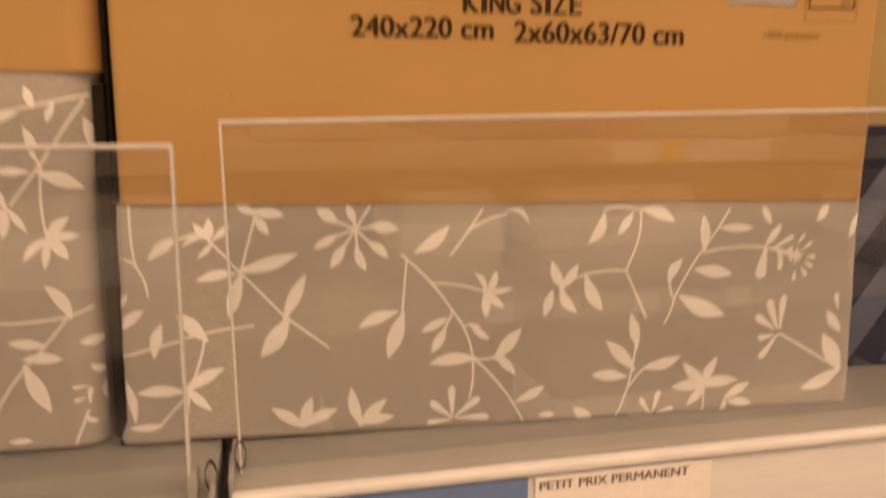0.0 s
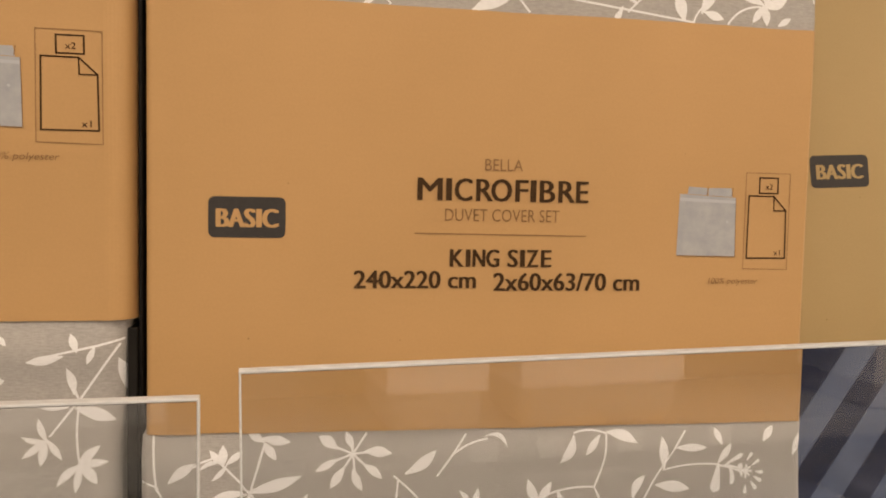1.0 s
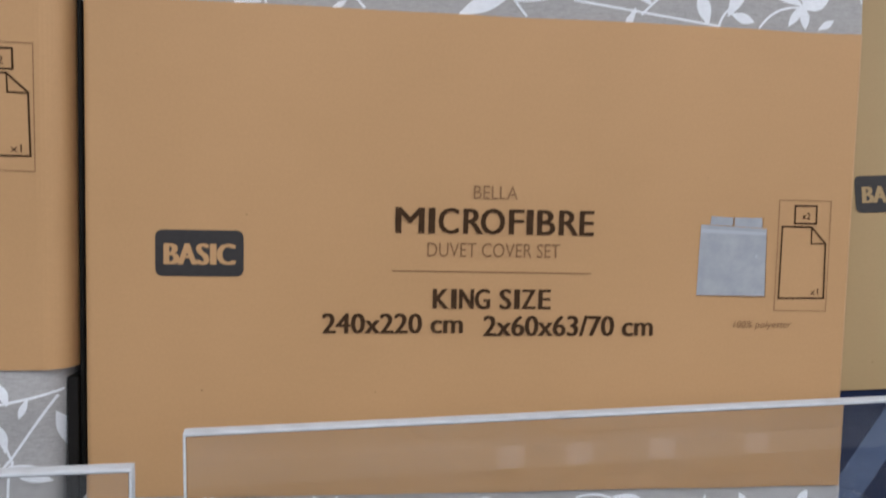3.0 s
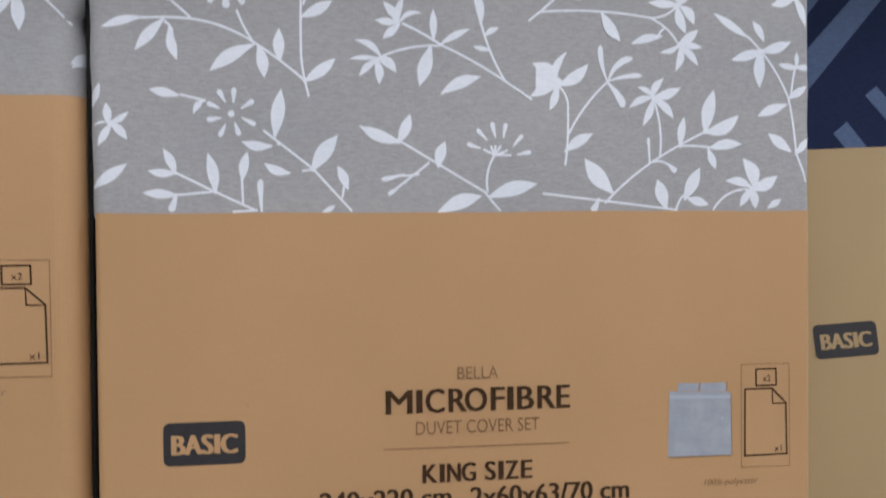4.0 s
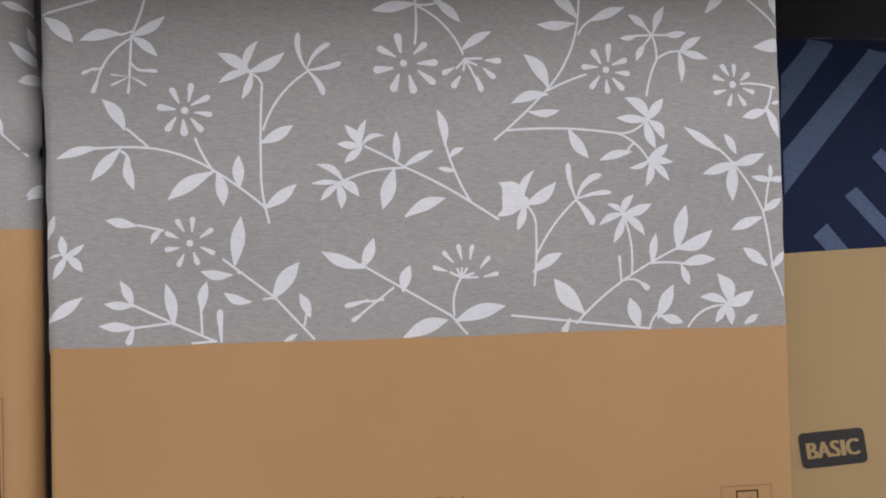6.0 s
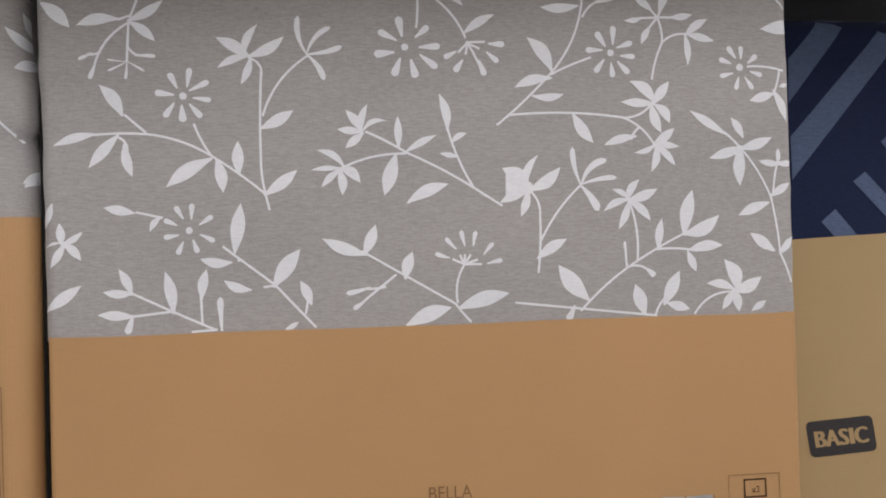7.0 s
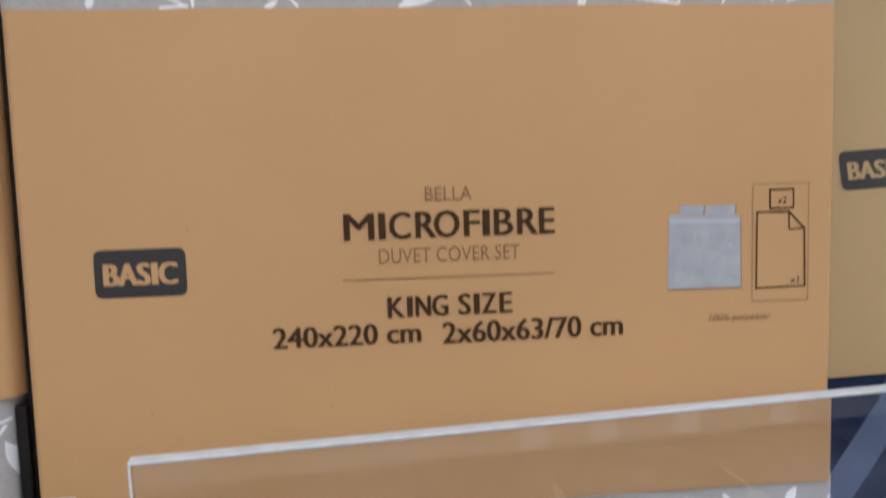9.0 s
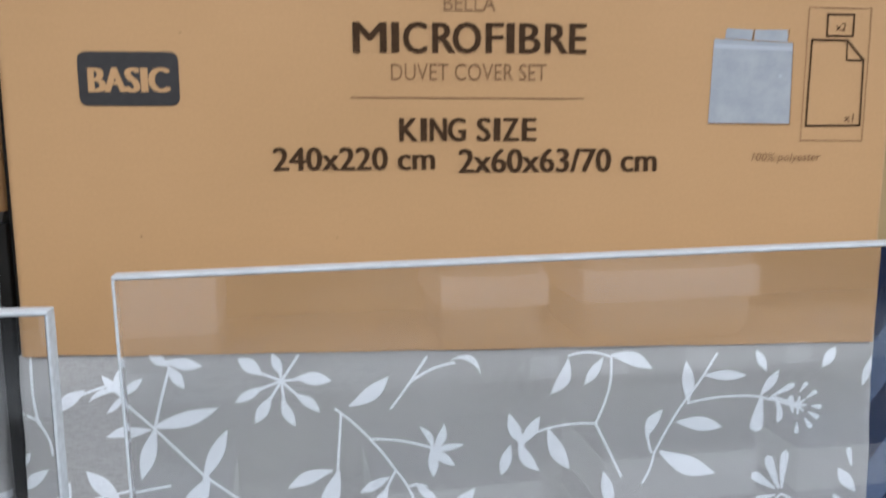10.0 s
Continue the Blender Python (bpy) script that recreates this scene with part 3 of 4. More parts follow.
main_sleeve = sleeve(main, -0.1353, 0.1362, 0.0858, 0.2520, -0.002, 0.000, 0.298, KRAFT)
sleeve_print(main_sleeve, 0, 0)
left = pack(-0.279, 0.0005, "grey floral duvet cover set, its card sleeve pushed up")
left_cloth = cloth(left, -0.130, 0.1384, 0.405, 0.30, GREY_CLOTH, 8.2, 0.003, -0.0045, 0.118, 0.0115, held=(0.132, 0.292, -0.129, 0.1386),
                   edge_right=((0, 0.1334), (0.03, 0.1336), (0.065, 0.1338), (0.079, 0.1340), (0.098, 0.1358), (0.126, 0.1372), (0.132, 0.1386), (0.2925, 0.1392),
                               (0.312, 0.1394), (0.316, 0.1388), (0.321, 0.1376), (0.324, 0.1394), (0.327, 0.1398), (0.336, 0.1395), (0.346, 0.1382), (0.352, 0.1369), (0.405, 0.1371)))
left_sleeve = sleeve(left, -0.130, 0.1395, 0.1300, 0.2940, 0.0, -0.001, 0.298, KRAFT, 0.0105)
sleeve_print(left_sleeve, -277.3, 44.6, False, 1.12)
side = pack(0.272, 0.0370, "navy striped duvet cover set in a kraft card sleeve")
side_cloth = cloth(side, -0.1345, 0.1345, 0.378, 0.30, NAVY_CLOTH, 5.1, 0.004, 0.004)
side_sleeve = sleeve(side, -0.1353, 0.1353, 0.1135, 0.2845, 0.006, 0.010, 0.298, PALE_KRAFT)
Print(side_sleeve, BADGE_INK, 0.00018, "printed_badge").rounded(161.2, 183.6, 192.2, 199.0, 2.5, 0.05, -0.14)
lettering("BASIC", side_sleeve, on_card(side_sleeve), 164.2, 189.2, 187.6, 194.6, PALE_KRAFT, 0.5, slope=0.05, lean=-0.14, slots=BADGE_SLOTS)
stripe = Print(side_cloth, BLUE_INK, 0.0003, "printed_stripe")
stripe.quad(158.0, 354.7, 157.4, 335.3, 187.8, 373.1, 175.8, 374.0)
stripe.quad(157.9, 320.9, 158.2, 302.4, 219.0, 373.0, 206.3, 373.0)
stripe.quad(186.4, 301.3, 192.1, 305.5, 226.0, 270.0, 220.0, 266.0)
stripe.quad(171.0, 284.0, 177.6, 289.4, 196.0, 268.0, 190.0, 263.0)
stripe.quad(200.0, 318.4, 204.8, 322.6, 246.0, 282.0, 241.0, 277.0)
for k in range(6):
    stripe.quad(111 + 34 * k, -3.5, 128 + 34 * k, -3.5, 207 + 34 * k, 115, 190 + 34 * k, 115, 24)

ink = Print(main_cloth)
ink.stem(-101, 377.4, -106.5, 358.1, .04)
ink.stem(-106.4, 358.9, -110.5, 357.4, 0)
ink.leaf(-110.9, 357.5, -124.2, 355.3, .30, -.08)
ink.leaf(-106.5, 357.6, -95.2, 364.6, .26, -.06)
ink.leaf(-106.4, 356.6, -98, 350, .31, .05)
ink.stem(-107, 356.4, -118.3, 341.8, -.1)
ink.petal(-117.9, 342.8, -120.2, 336.8, .36)
ink.stem(-116.1, 346.3, -120.5, 345.4, .1)
ink.petal(-119, 346, -123.7, 343.7, .34)
ink.stem(-106.8, 357.1, -107.6, 343, 0)
ink.stem(-107.1, 348, -102.9, 345, -.15)
ink.petal(-104.9, 345, -97.9, 344.9, .28)
ink.petal(-107.6, 343, -114.3, 343.7, .12)
ink.petal(-107.6, 343, -114.1, 339.7, .16)
ink.petal(-107.6, 343, -108.2, 336.7, .24)
ink.petal(-107.6, 343, -101.8, 339.6, .18)
ink.stem(-136.6, 364.2, -105.9, 373.8, 0)
ink.leaf(-135.3, 362.7, -126.2, 354.5, .39, .05)
ink.leaf(-118.9, 317.7, -132.4, 313.9, .26)
ink.stem(-118.9, 317.7, -101.7, 317.9, .02)
ink.stem(-101.7, 317.9, -79.4, 309.8, .06)
ink.stem(-79.4, 309.8, -61.7, 296.5, .02)
ink.leaf(-109.9, 324.7, -117, 334.9, .36, -.08)
ink.stem(-108.9, 324.7, -101.7, 318.3, 0)
ink.leaf(-111.6, 316.9, -121, 306.3, .32)
ink.stem(-110.9, 316.9, -107.9, 311.9, .15)
ink.leaf(-109, 313.9, -106.6, 303.1, .36)
ink.stem(-79.4, 309.4, -85.7, 321.5, .04)
ink.leaf(-80.8, 308.6, -95.5, 299.4, .33)
ink.leaf(-78.2, 308.6, -76.2, 297.2, .42)
ink.leaf(-70.6, 304.1, -70.8, 315.3, .42)
ink.stem(-61.7, 296.5, -60.4, 290.8, 0)
ink.leaf(-61.5, 296.7, -50.5, 305, .35)
ink.leaf(-66.6, 344.9, -77.7, 351.7, .32, -.05)
ink.leaf(-67.8, 345.5, -63.2, 356.4, .25, .12)
ink.leaf(-66.2, 345.5, -54.1, 352.3, .28, -.08)
ink.leaf(-66.6, 345.1, -77.4, 340.8, .24, -.08)
ink.leaf(-66, 344.7, -69.4, 335.1, .27, .06)
ink.stem(-65.9, 344.5, -62.1, 338, .2)
ink.stem(-62.3, 339.4, -63, 305.7, -.01)
ink.stem(-63, 305.7, -61.7, 296.5, -.02)
ink.petal(-46.3, 346, -49.2, 359.8, .21, .10)
ink.petal(-46.3, 346, -37.6, 355.9, .21, .12)
ink.petal(-46.3, 346, -33.7, 348.9, .22, -.05)
ink.petal(-46.2, 345.8, -40.2, 336.7, .30, .08)
ink.stem(-46.1, 345.4, -62.1, 324.1, -.09)
ink.leaf(-62.3, 320, -51.4, 326.1, .34, -.03)
ink.stem(-6.8, 379.1, -6.5, 370.6, 0)
ink.stem(-6.5, 370.6, -7, 355.8, .03)
ink.leaf(-7.6, 370.8, -22.7, 368.1, .3)
ink.stem(-6.5, 370.6, 2, 371.7, -.06)
ink.leaf(0.9, 371.9, 10.2, 364.2, .34)
ink.leaf(1.5, 371.7, 6.8, 379.5, .34)
ink.stem(-6.1, 370.2, 11, 352.3, .1)
ink.leaf(10.9, 354.3, 21.9, 361.2, .26, .05)
ink.stem(11, 350.8, 18.1, 351, 0)
ink.stem(11.2, 350.6, 16.1, 348.4, 0)
ink.stem(11.4, 350.4, 8.1, 347, 0)
ink.stem(11.6, 350.2, 10.9, 346.2, 0)
ink.stem(11.4, 350.8, 16.6, 340.3, .03)
ink.petal(19.3, 350.3, 25.4, 350.1, .53, 0)
ink.petal(18.4, 347.4, 22.9, 343.5, .50, 0)
ink.petal(15.8, 344.3, 17.8, 338.5, .52, 0)
ink.petal(9.8, 344.4, 6.6, 339.9, .61, 0)
ink.petal(7.6, 347.5, 2.8, 345, .54, 0)
ink.stem(56.2, 380.9, 55, 366.7, 0)
ink.stem(55, 366.7, 42.4, 339.5, .08)
ink.stem(42.4, 339.5, 21.8, 320.5, .02)
ink.leaf(54.1, 367.3, 43.3, 377.3, .34)
ink.leaf(52.7, 364.7, 39, 364, .3)
ink.stem(54.9, 360.4, 61.3, 366.6, .1)
ink.leaf(60.4, 366, 73.6, 371.3, .3)
ink.leaf(42.3, 341, 33.7, 352.8, .35, -.10)
ink.stem(42.4, 339.1, 57.9, 345.5, .02)
ink.leaf(42, 337.5, 28.6, 334.2, .28, -.08)
ink.leaf(35.9, 331.3, 47.4, 331.9, .26, -.08)
ink.stem(26.8, 324.2, 70.3, 323, .03)
ink.leaf(50.9, 324, 58, 313.7, .4)
ink.stem(69.7, 323, 81.1, 328.3, -.12)
ink.leaf(81.6, 328.5, 72.4, 336.7, .35, -.15)
ink.leaf(81.4, 328.3, 68.9, 328.9, .27, 0)
ink.leaf(81.6, 328.5, 88, 336.7, .37, 0)
ink.leaf(82, 327.6, 87.8, 320.8, .43, .15)
ink.leaf(81.1, 327.6, 84.4, 317.3, .37, -.06)
ink.stem(69.7, 323, 81.8, 312.2, .1)
ink.stem(75.7, 319.3, 72.6, 314.8, -.1)
ink.leaf(74, 315.9, 62, 312.8, .3)
ink.leaf(81.6, 313.5, 89.5, 319.1, .37, -.05)
ink.leaf(81.8, 313.3, 91.3, 312.1, .28, 0)
ink.leaf(82, 312.4, 89.6, 304.9, .27, .06)
ink.leaf(81.8, 312.8, 80, 302.7, .30, .12)
ink.leaf(81.8, 313.3, 73.6, 310, .24, .12)
ink.stem(84.2, 360.8, 80.9, 364.4, 0)
ink.leaf(81.8, 363.4, 74.8, 368.5, .38)
ink.stem(84.2, 360.8, 86.1, 364.5, 0)
ink.leaf(85.2, 362.8, 89.3, 372.1, .36)
ink.stem(84.2, 360.8, 76.9, 360.4, 0)
ink.leaf(77.8, 360.4, 71.2, 359.4, .36)
ink.stem(84.2, 360.8, 90.6, 360.9, 0)
ink.leaf(89.7, 360.9, 98.1, 362.1, .36)
ink.stem(84.2, 360.8, 80.2, 356.1, 0)
ink.leaf(81.2, 357, 77.6, 350.6, .4)
ink.stem(84.2, 360.8, 85.8, 351.4, .06)
ink.stem(85.8, 351.4, 81.3, 337.3, -.04)
ink.stem(86, 351.6, 96.2, 354.6, .12)
ink.leaf(95.5, 354.6, 104, 360.5, .36)
ink.leaf(96, 354.6, 106.6, 352.1, .32)
ink.leaf(94.8, 354.4, 95.7, 342.7, .26)
ink.stem(119.5, 342.5, 134.1, 340.9, .05)
ink.stem(132.4, 341.1, 129.5, 331.5, .05)
ink.leaf(129.6, 332.1, 120, 329.4, .42)
ink.leaf(129.8, 333, 134.9, 321.2, .3)
ink.leaf(135.8, 335.8, 132, 334.8, .5)
ink.stem(118.4, 378.6, 135.3, 364.7, .04)
ink.leaf(115.1, 379.2, 105.9, 369.6, .32)
ink.leaf(133.3, 379.9, 135.2, 369.2, .36)
ink.leaf(141.8, 359.9, 125.1, 356.9, .36)
ink.petal(104.1, 380.5, 104.2, 375.1, .45)
ink.leaf(-27.6, 318.8, -33.1, 326.1, .36, -.05)
ink.leaf(-27.6, 318.4, -36.2, 319.2, .33, 0)
ink.leaf(-27.2, 317.7, -33.4, 312.5, .38, 0)
ink.leaf(-27.4, 318.4, -25.2, 328.3, .26, .10)
ink.leaf(-26.8, 318.2, -18.4, 322.2, .21, .20)
ink.stem(-26.2, 318.4, -11.4, 310.6, .02)
ink.stem(-11.4, 310.6, 12.7, 297.7, .02)
ink.stem(12.7, 297.7, 23.1, 291, 0)
ink.leaf(-14.4, 312.8, -14.5, 324, .26, 0)
ink.leaf(-11.2, 311.3, -0.6, 317, .22, .03)
ink.leaf(-15.7, 309.3, -19.9, 295.2, .36, 0)
ink.stem(-34.7, 305.5, -11.8, 310.4, .06)
ink.leaf(-34.4, 305.7, -43.8, 311.8, .23, -.15)
ink.leaf(-35.2, 305.1, -45.7, 304.8, .18, -.04)
ink.leaf(-35.6, 304.7, -42.1, 298.6, .29, -.05)
ink.leaf(-36, 304.7, -34.8, 295.6, .36, .08)
ink.leaf(-35.8, 305.1, -28.3, 300, .41, .15)
ink.stem(12.7, 297.7, 3.5, 319.7, .04)
ink.leaf(3.2, 319.2, 0.6, 332.1, .26, -.08)
ink.leaf(5.1, 314.3, 10.6, 317.7, .35, .10)
ink.leaf(7, 309.1, 0.5, 310.4, .30, 0)
ink.leaf(-10.8, 293, 3.5, 299.3, .29, .06)
ink.leaf(32.7, 296.7, 23.2, 304.8, .47, -.12)
ink.leaf(32.7, 296.4, 22.2, 292.1, .32, -.03)
ink.leaf(32.5, 296.7, 37, 309.5, .22, .15)
ink.leaf(33.5, 297.1, 45.2, 305, .33, -.10)
ink.leaf(32.9, 296.4, 29.9, 286.8, .32, .04)
ink.stem(33.3, 296.6, 37.1, 286.6, 0.13)
ink.stem(37.1, 286.8, 35.9, 266.1, 0.02)
ink.petal(52.8, 298.2, 49.9, 312.3, .21, .06)
ink.petal(53, 298.2, 62.9, 307.7, .28, .15)
ink.petal(53, 298.4, 66.7, 300.8, .20, .05)
ink.petal(52.7, 298, 59.4, 288.5, .37, .05)
ink.stem(52.8, 298.2, 36.8, 277.1, -0.05)
ink.leaf(36.3, 271.8, 47, 278.4, .38)
ink.leaf(71, 292.7, 64.6, 296.4, .29, -.10)
ink.leaf(70.8, 292.3, 75.4, 300, .34, .12)
ink.leaf(71.2, 292.5, 82.3, 296.4, .33, -.05)
ink.leaf(71.4, 291.7, 79.3, 284.4, .31, .08)
ink.leaf(71, 291.9, 66.8, 281.5, .27, .05)
ink.leaf(71, 292.3, 61.3, 288.3, .27, -.10)
ink.stem(71.2, 291.9, 73.7, 269.5, 0.06)
ink.stem(51.5, 251.6, 69.6, 267, .03)
ink.stem(69.6, 267, 93.6, 280, .02)
ink.leaf(92.4, 279.7, 96, 295.9, .33, .03)
ink.leaf(92.4, 279.7, 106.4, 286.2, .34, -.12)
ink.leaf(82.1, 274, 83.7, 285.3, .29, .03)
ink.stem(80.6, 273.7, 97.5, 272.7, .04)
ink.leaf(94.7, 273.2, 107.5, 274.7, .32, .05)
ink.leaf(93.6, 272.4, 96.7, 264.9, .39, 0)
ink.stem(69.6, 267.2, 69.1, 274.8, 0)
ink.petal(69.7, 270.4, 69, 277.1, .24)
ink.stem(69.9, 267.4, 79, 265.1, .16)
ink.petal(76.8, 266.8, 80.4, 263.7, .7)
ink.leaf(54, 256.4, 43.5, 268.8, .46)
ink.stem(26.9, 255.5, 80.9, 249, 0)
ink.leaf(76, 250.1, 72.6, 260.9, .46, 0)
ink.leaf(84, 253.6, 90.1, 265.5, .38, 0)
ink.stem(84, 255.4, 80.2, 249.1, -.08)
ink.leaf(85.3, 253.4, 93.7, 251, .42, 0)
ink.petal(49.3, 253.8, 46.5, 248.3, .6)
ink.leaf(112.4, 257.4, 107.8, 269.3, .44, -.15)
ink.leaf(111.5, 257.7, 122.7, 262.5, .40, -.10)
ink.leaf(111.3, 257.7, 100.6, 260.3, .31, -.10)
ink.leaf(111.5, 257.5, 106.6, 250.2, .36, 0)
ink.leaf(111.5, 257.5, 113.3, 249.3, .44, .05)
ink.stem(110.3, 257.1, 95.5, 249, -.14)
ink.leaf(118.7, 249.8, 124.3, 253.2, .41, 0)
ink.leaf(109.3, 317.1, 95.9, 325.7, .21, 0)
ink.stem(109.4, 317.6, 127.2, 293.2, .06)
ink.leaf(116.2, 311.4, 128.6, 315.4, .36)
ink.leaf(116.7, 311.4, 103.1, 307.5, .32)
ink.leaf(116, 311.4, 115.1, 296.9, .38)
ink.stem(127.2, 293.7, 130.6, 271, .02)
ink.stem(130.4, 271.5, 135, 259.8, .02)
ink.leaf(126, 290.3, 114.1, 285.8, .36)
ink.leaf(127.8, 272.3, 118.6, 279.1, .37, 0)
ink.leaf(130.6, 271.2, 136.5, 277.6, .4)
ink.leaf(127.7, 293.2, 135.4, 298, .4)
ink.stem(128.4, 293.2, 130.7, 306.5, .03)
ink.leaf(131.6, 305.2, 122.9, 306.5, .34)
ink.leaf(130.2, 305.4, 138.3, 305.8, .36)
ink.leaf(130.7, 305.6, 130.8, 311.4, .38)
ink.leaf(116.7, 315.6, 112.2, 323.1, .36, -.05)
ink.leaf(-106.7, 290.7, -116.4, 292.6, .35, 0)
ink.stem(-105.8, 290.9, -96.8, 288.8, 0)
ink.leaf(-97.5, 288.9, -101.2, 284.1, .37, -.10)
ink.leaf(-72.6, 277, -70.3, 293.6, .30, 0)
ink.stem(-76.8, 278.4, -59.1, 264.5, 0)
ink.stem(-59.1, 264.5, -45.1, 249, 0)
ink.leaf(-74.3, 272.9, -84.6, 274.3, .34, .08)
ink.stem(-71.9, 273.5, -70.2, 273.4, 0)
ink.stem(-59.2, 264.3, -63.1, 263.8, 0)
ink.leaf(-67.7, 263.2, -76.7, 266.6, .35, .10)
ink.leaf(-59.1, 264.5, -50.1, 276.9, .42)
ink.leaf(-46.8, 257.5, -50.3, 265.7, .46)
ink.stem(-47.8, 258.9, -48.7, 253.8, 0)
ink.leaf(-130.2, 280.3, -130.9, 287.6, .41, 0)
ink.leaf(-130.2, 280.5, -123.4, 284.6, .28, -.08)
ink.leaf(-129.6, 280.5, -124, 274.7, .38, .06)
ink.leaf(-129.4, 280.3, -134, 272.3, .30, 0)
ink.leaf(-130.2, 280.7, -135.7, 279.2, .17, -.10)
ink.leaf(-135.9, 286.4, -133, 294.6, .32, 0)
ink.leaf(-135.4, 258, -124, 266.2, .29, 0)
ink.stem(-107.4, 262.9, -94.2, 256.3, 0)
ink.stem(-94.2, 256.3, -79.5, 249.3, 0)
ink.leaf(-107.8, 262.8, -111.8, 271.5, .34, -.05)
ink.leaf(-107.7, 263, -117.2, 263.7, .32, .05)
ink.leaf(-94, 256.3, -96.5, 270.3, .29, -.04)
ink.stem(-94.2, 256.3, -108, 254.9, 0)
ink.leaf(-107.6, 255, -119, 255.9, .30, 0)
ink.petal(-107.3, 255.7, -109.4, 249, .5)
ink.stem(-84.2, 251.8, -84.6, 263.5, 0)
ink.leaf(-84.2, 260.7, -82.4, 270.7, .35, .04)
ink.stem(-77.6, 249, -78.3, 256.3, .02)
ink.petal(-77.5, 250.2, -78, 260.9, .3)
ink.stem(-87.9, 249, -79.1, 249.5, 0)
ink.stem(-28.6, 275.7, 4.9, 255.8, 0)
ink.stem(4.9, 255.8, 10.5, 249, -.02)
ink.leaf(-27.6, 274.7, -42.4, 280.5, .32)
ink.leaf(-27.6, 274.7, -23.3, 285.1, .42)
ink.stem(-16.3, 267, -29.7, 256.6, 0)
ink.petal(-27.2, 258.4, -32, 255, .42)
ink.stem(-20.1, 262.7, -28.8, 262.1, .03)
ink.petal(-25.7, 262.7, -34.4, 260.6, .3)
ink.leaf(-13, 265.7, -10.3, 275, .5)
ink.stem(5.7, 256, 8.5, 270, .1)
ink.stem(8.5, 270, 4.1, 272, 0)
ink.stem(8.5, 270, 6.9, 273.4, 0)
ink.stem(8.5, 270, 8.8, 273.6, 0)
ink.stem(8.5, 270, 10.9, 273.5, 0)
ink.stem(8.5, 270, 13.5, 271.6, 0)
ink.stem(8.5, 270, 14.9, 269.9, 0)
ink.petal(3.3, 272.4, -2.2, 274.2, .42)
ink.petal(5.7, 275.5, 1.7, 279.8, .4)
ink.petal(8.9, 276.5, 7.5, 282.4, .42)
ink.petal(11.9, 276.4, 13, 282.1, .42)
ink.petal(15.6, 273.2, 19.4, 277.6, .4)
ink.petal(16.9, 270, 22.7, 271.2, .42)
ink.leaf(7, 254.3, 25, 259.1, .34)
ink.leaf(-12.1, 248.8, 3.6, 254.6, .38)
ink.leaf(-55.8, 248.6, -51.1, 251.3, .4)
ink.stem(-132.4, 84.7, -131.6, 62.4, -.02)
ink.stem(-131.6, 62.4, -128.2, 51.4, .08)
ink.stem(-138.7, 65, -130.7, 62.4, .1)
ink.leaf(-126.6, 65.1, -117.1, 72.3, .34, .04)
ink.stem(-120.1, 70, -110.7, 73.3, .02)
ink.leaf(-107.5, 70.9, -112.2, 76.5, .38, 0)
ink.leaf(-107.2, 70.5, -107, 78.3, .45, 0)
ink.leaf(-105.6, 71, -99.5, 76, .33, 0)
ink.leaf(-107.5, 71.4, -116.5, 68.2, .19, -.15)
ink.stem(-107.8, 71.3, -82.3, 42.6, 0)
ink.stem(-82.3, 42.6, -67.5, 30.9, 0)
ink.stem(-97, 59.5, -91.7, 78.2, 0)
ink.leaf(-91.9, 79.8, -97.9, 83.2, .47, 0)
ink.leaf(-92, 80.7, -81.5, 79.1, .35, 0)
ink.leaf(-91.7, 79.1, -87, 72.4, .41, 0)
ink.leaf(-96.7, 60.1, -77.2, 65.8, .25, -.03)
ink.leaf(-99, 58.8, -112.6, 56.1, .27, -.04)
ink.leaf(-97.2, 58.2, -102, 42.5, .29, 0)
ink.leaf(-82.6, 42.7, -74.9, 58.3, .26, 0)
ink.leaf(-81.9, 41.8, -91.4, 28.2, .44)
ink.leaf(-109.9, 35.1, -119.4, 45.3, .44)
ink.stem(-139.3, 29.8, -93.1, 40.2, .02)
ink.stem(-110.2, 35.9, -116.4, 17, .04)
ink.leaf(-117.3, 16.6, -103.8, 24.4, .34)
ink.leaf(-118.3, 16.7, -133.9, 16.7, .32)
ink.leaf(-117.3, 17.5, -108.8, 8.3, .32)
ink.stem(-116.2, 17, -118, 3.9, 0)
ink.stem(-116.6, 15.9, -128.1, 3.2, 0)
ink.leaf(-127.2, 30.3, -124.3, 42, .38)
ink.leaf(-137.8, 40.1, -129.8, 47.1, .4)
ink.leaf(-137.7, 47.8, -134.8, 52.7, .4)
ink.leaf(-135.1, 7.1, -137.6, 21.3, .28)
ink.leaf(-136.2, 4.2, -125.3, 4.7, .3)
ink.stem(-41.5, 64.3, -22.4, 42.5, .04)
ink.stem(-22.4, 42.5, -14.7, 22.6, .08)
ink.stem(-14.7, 22.6, -15.8, 8.8, .04)
ink.leaf(-36, 65.6, -24.4, 74.5, .33, -.06)
ink.stem(-39.5, 62.4, -41.1, 41, 0)
ink.leaf(-43.5, 42.9, -57, 37.6, .31, -.05)
ink.leaf(-40.9, 41.9, -46.3, 25.6, .38)
ink.stem(-30.9, 53.4, -9.5, 49.1, .05)
ink.leaf(-10.9, 49.3, -15, 57.1, .25, -.15)
ink.leaf(-10.3, 49.1, -6.7, 57.8, .32, -.10)
ink.leaf(-10.3, 48.9, -0.1, 50.4, .23, 0)
ink.leaf(-10.7, 48.9, -3.2, 43.2, .34, 0)
ink.leaf(-10.9, 48.7, -10.2, 39.6, .37, .03)
ink.stem(-22.4, 42.5, -27.6, 31.9, 0)
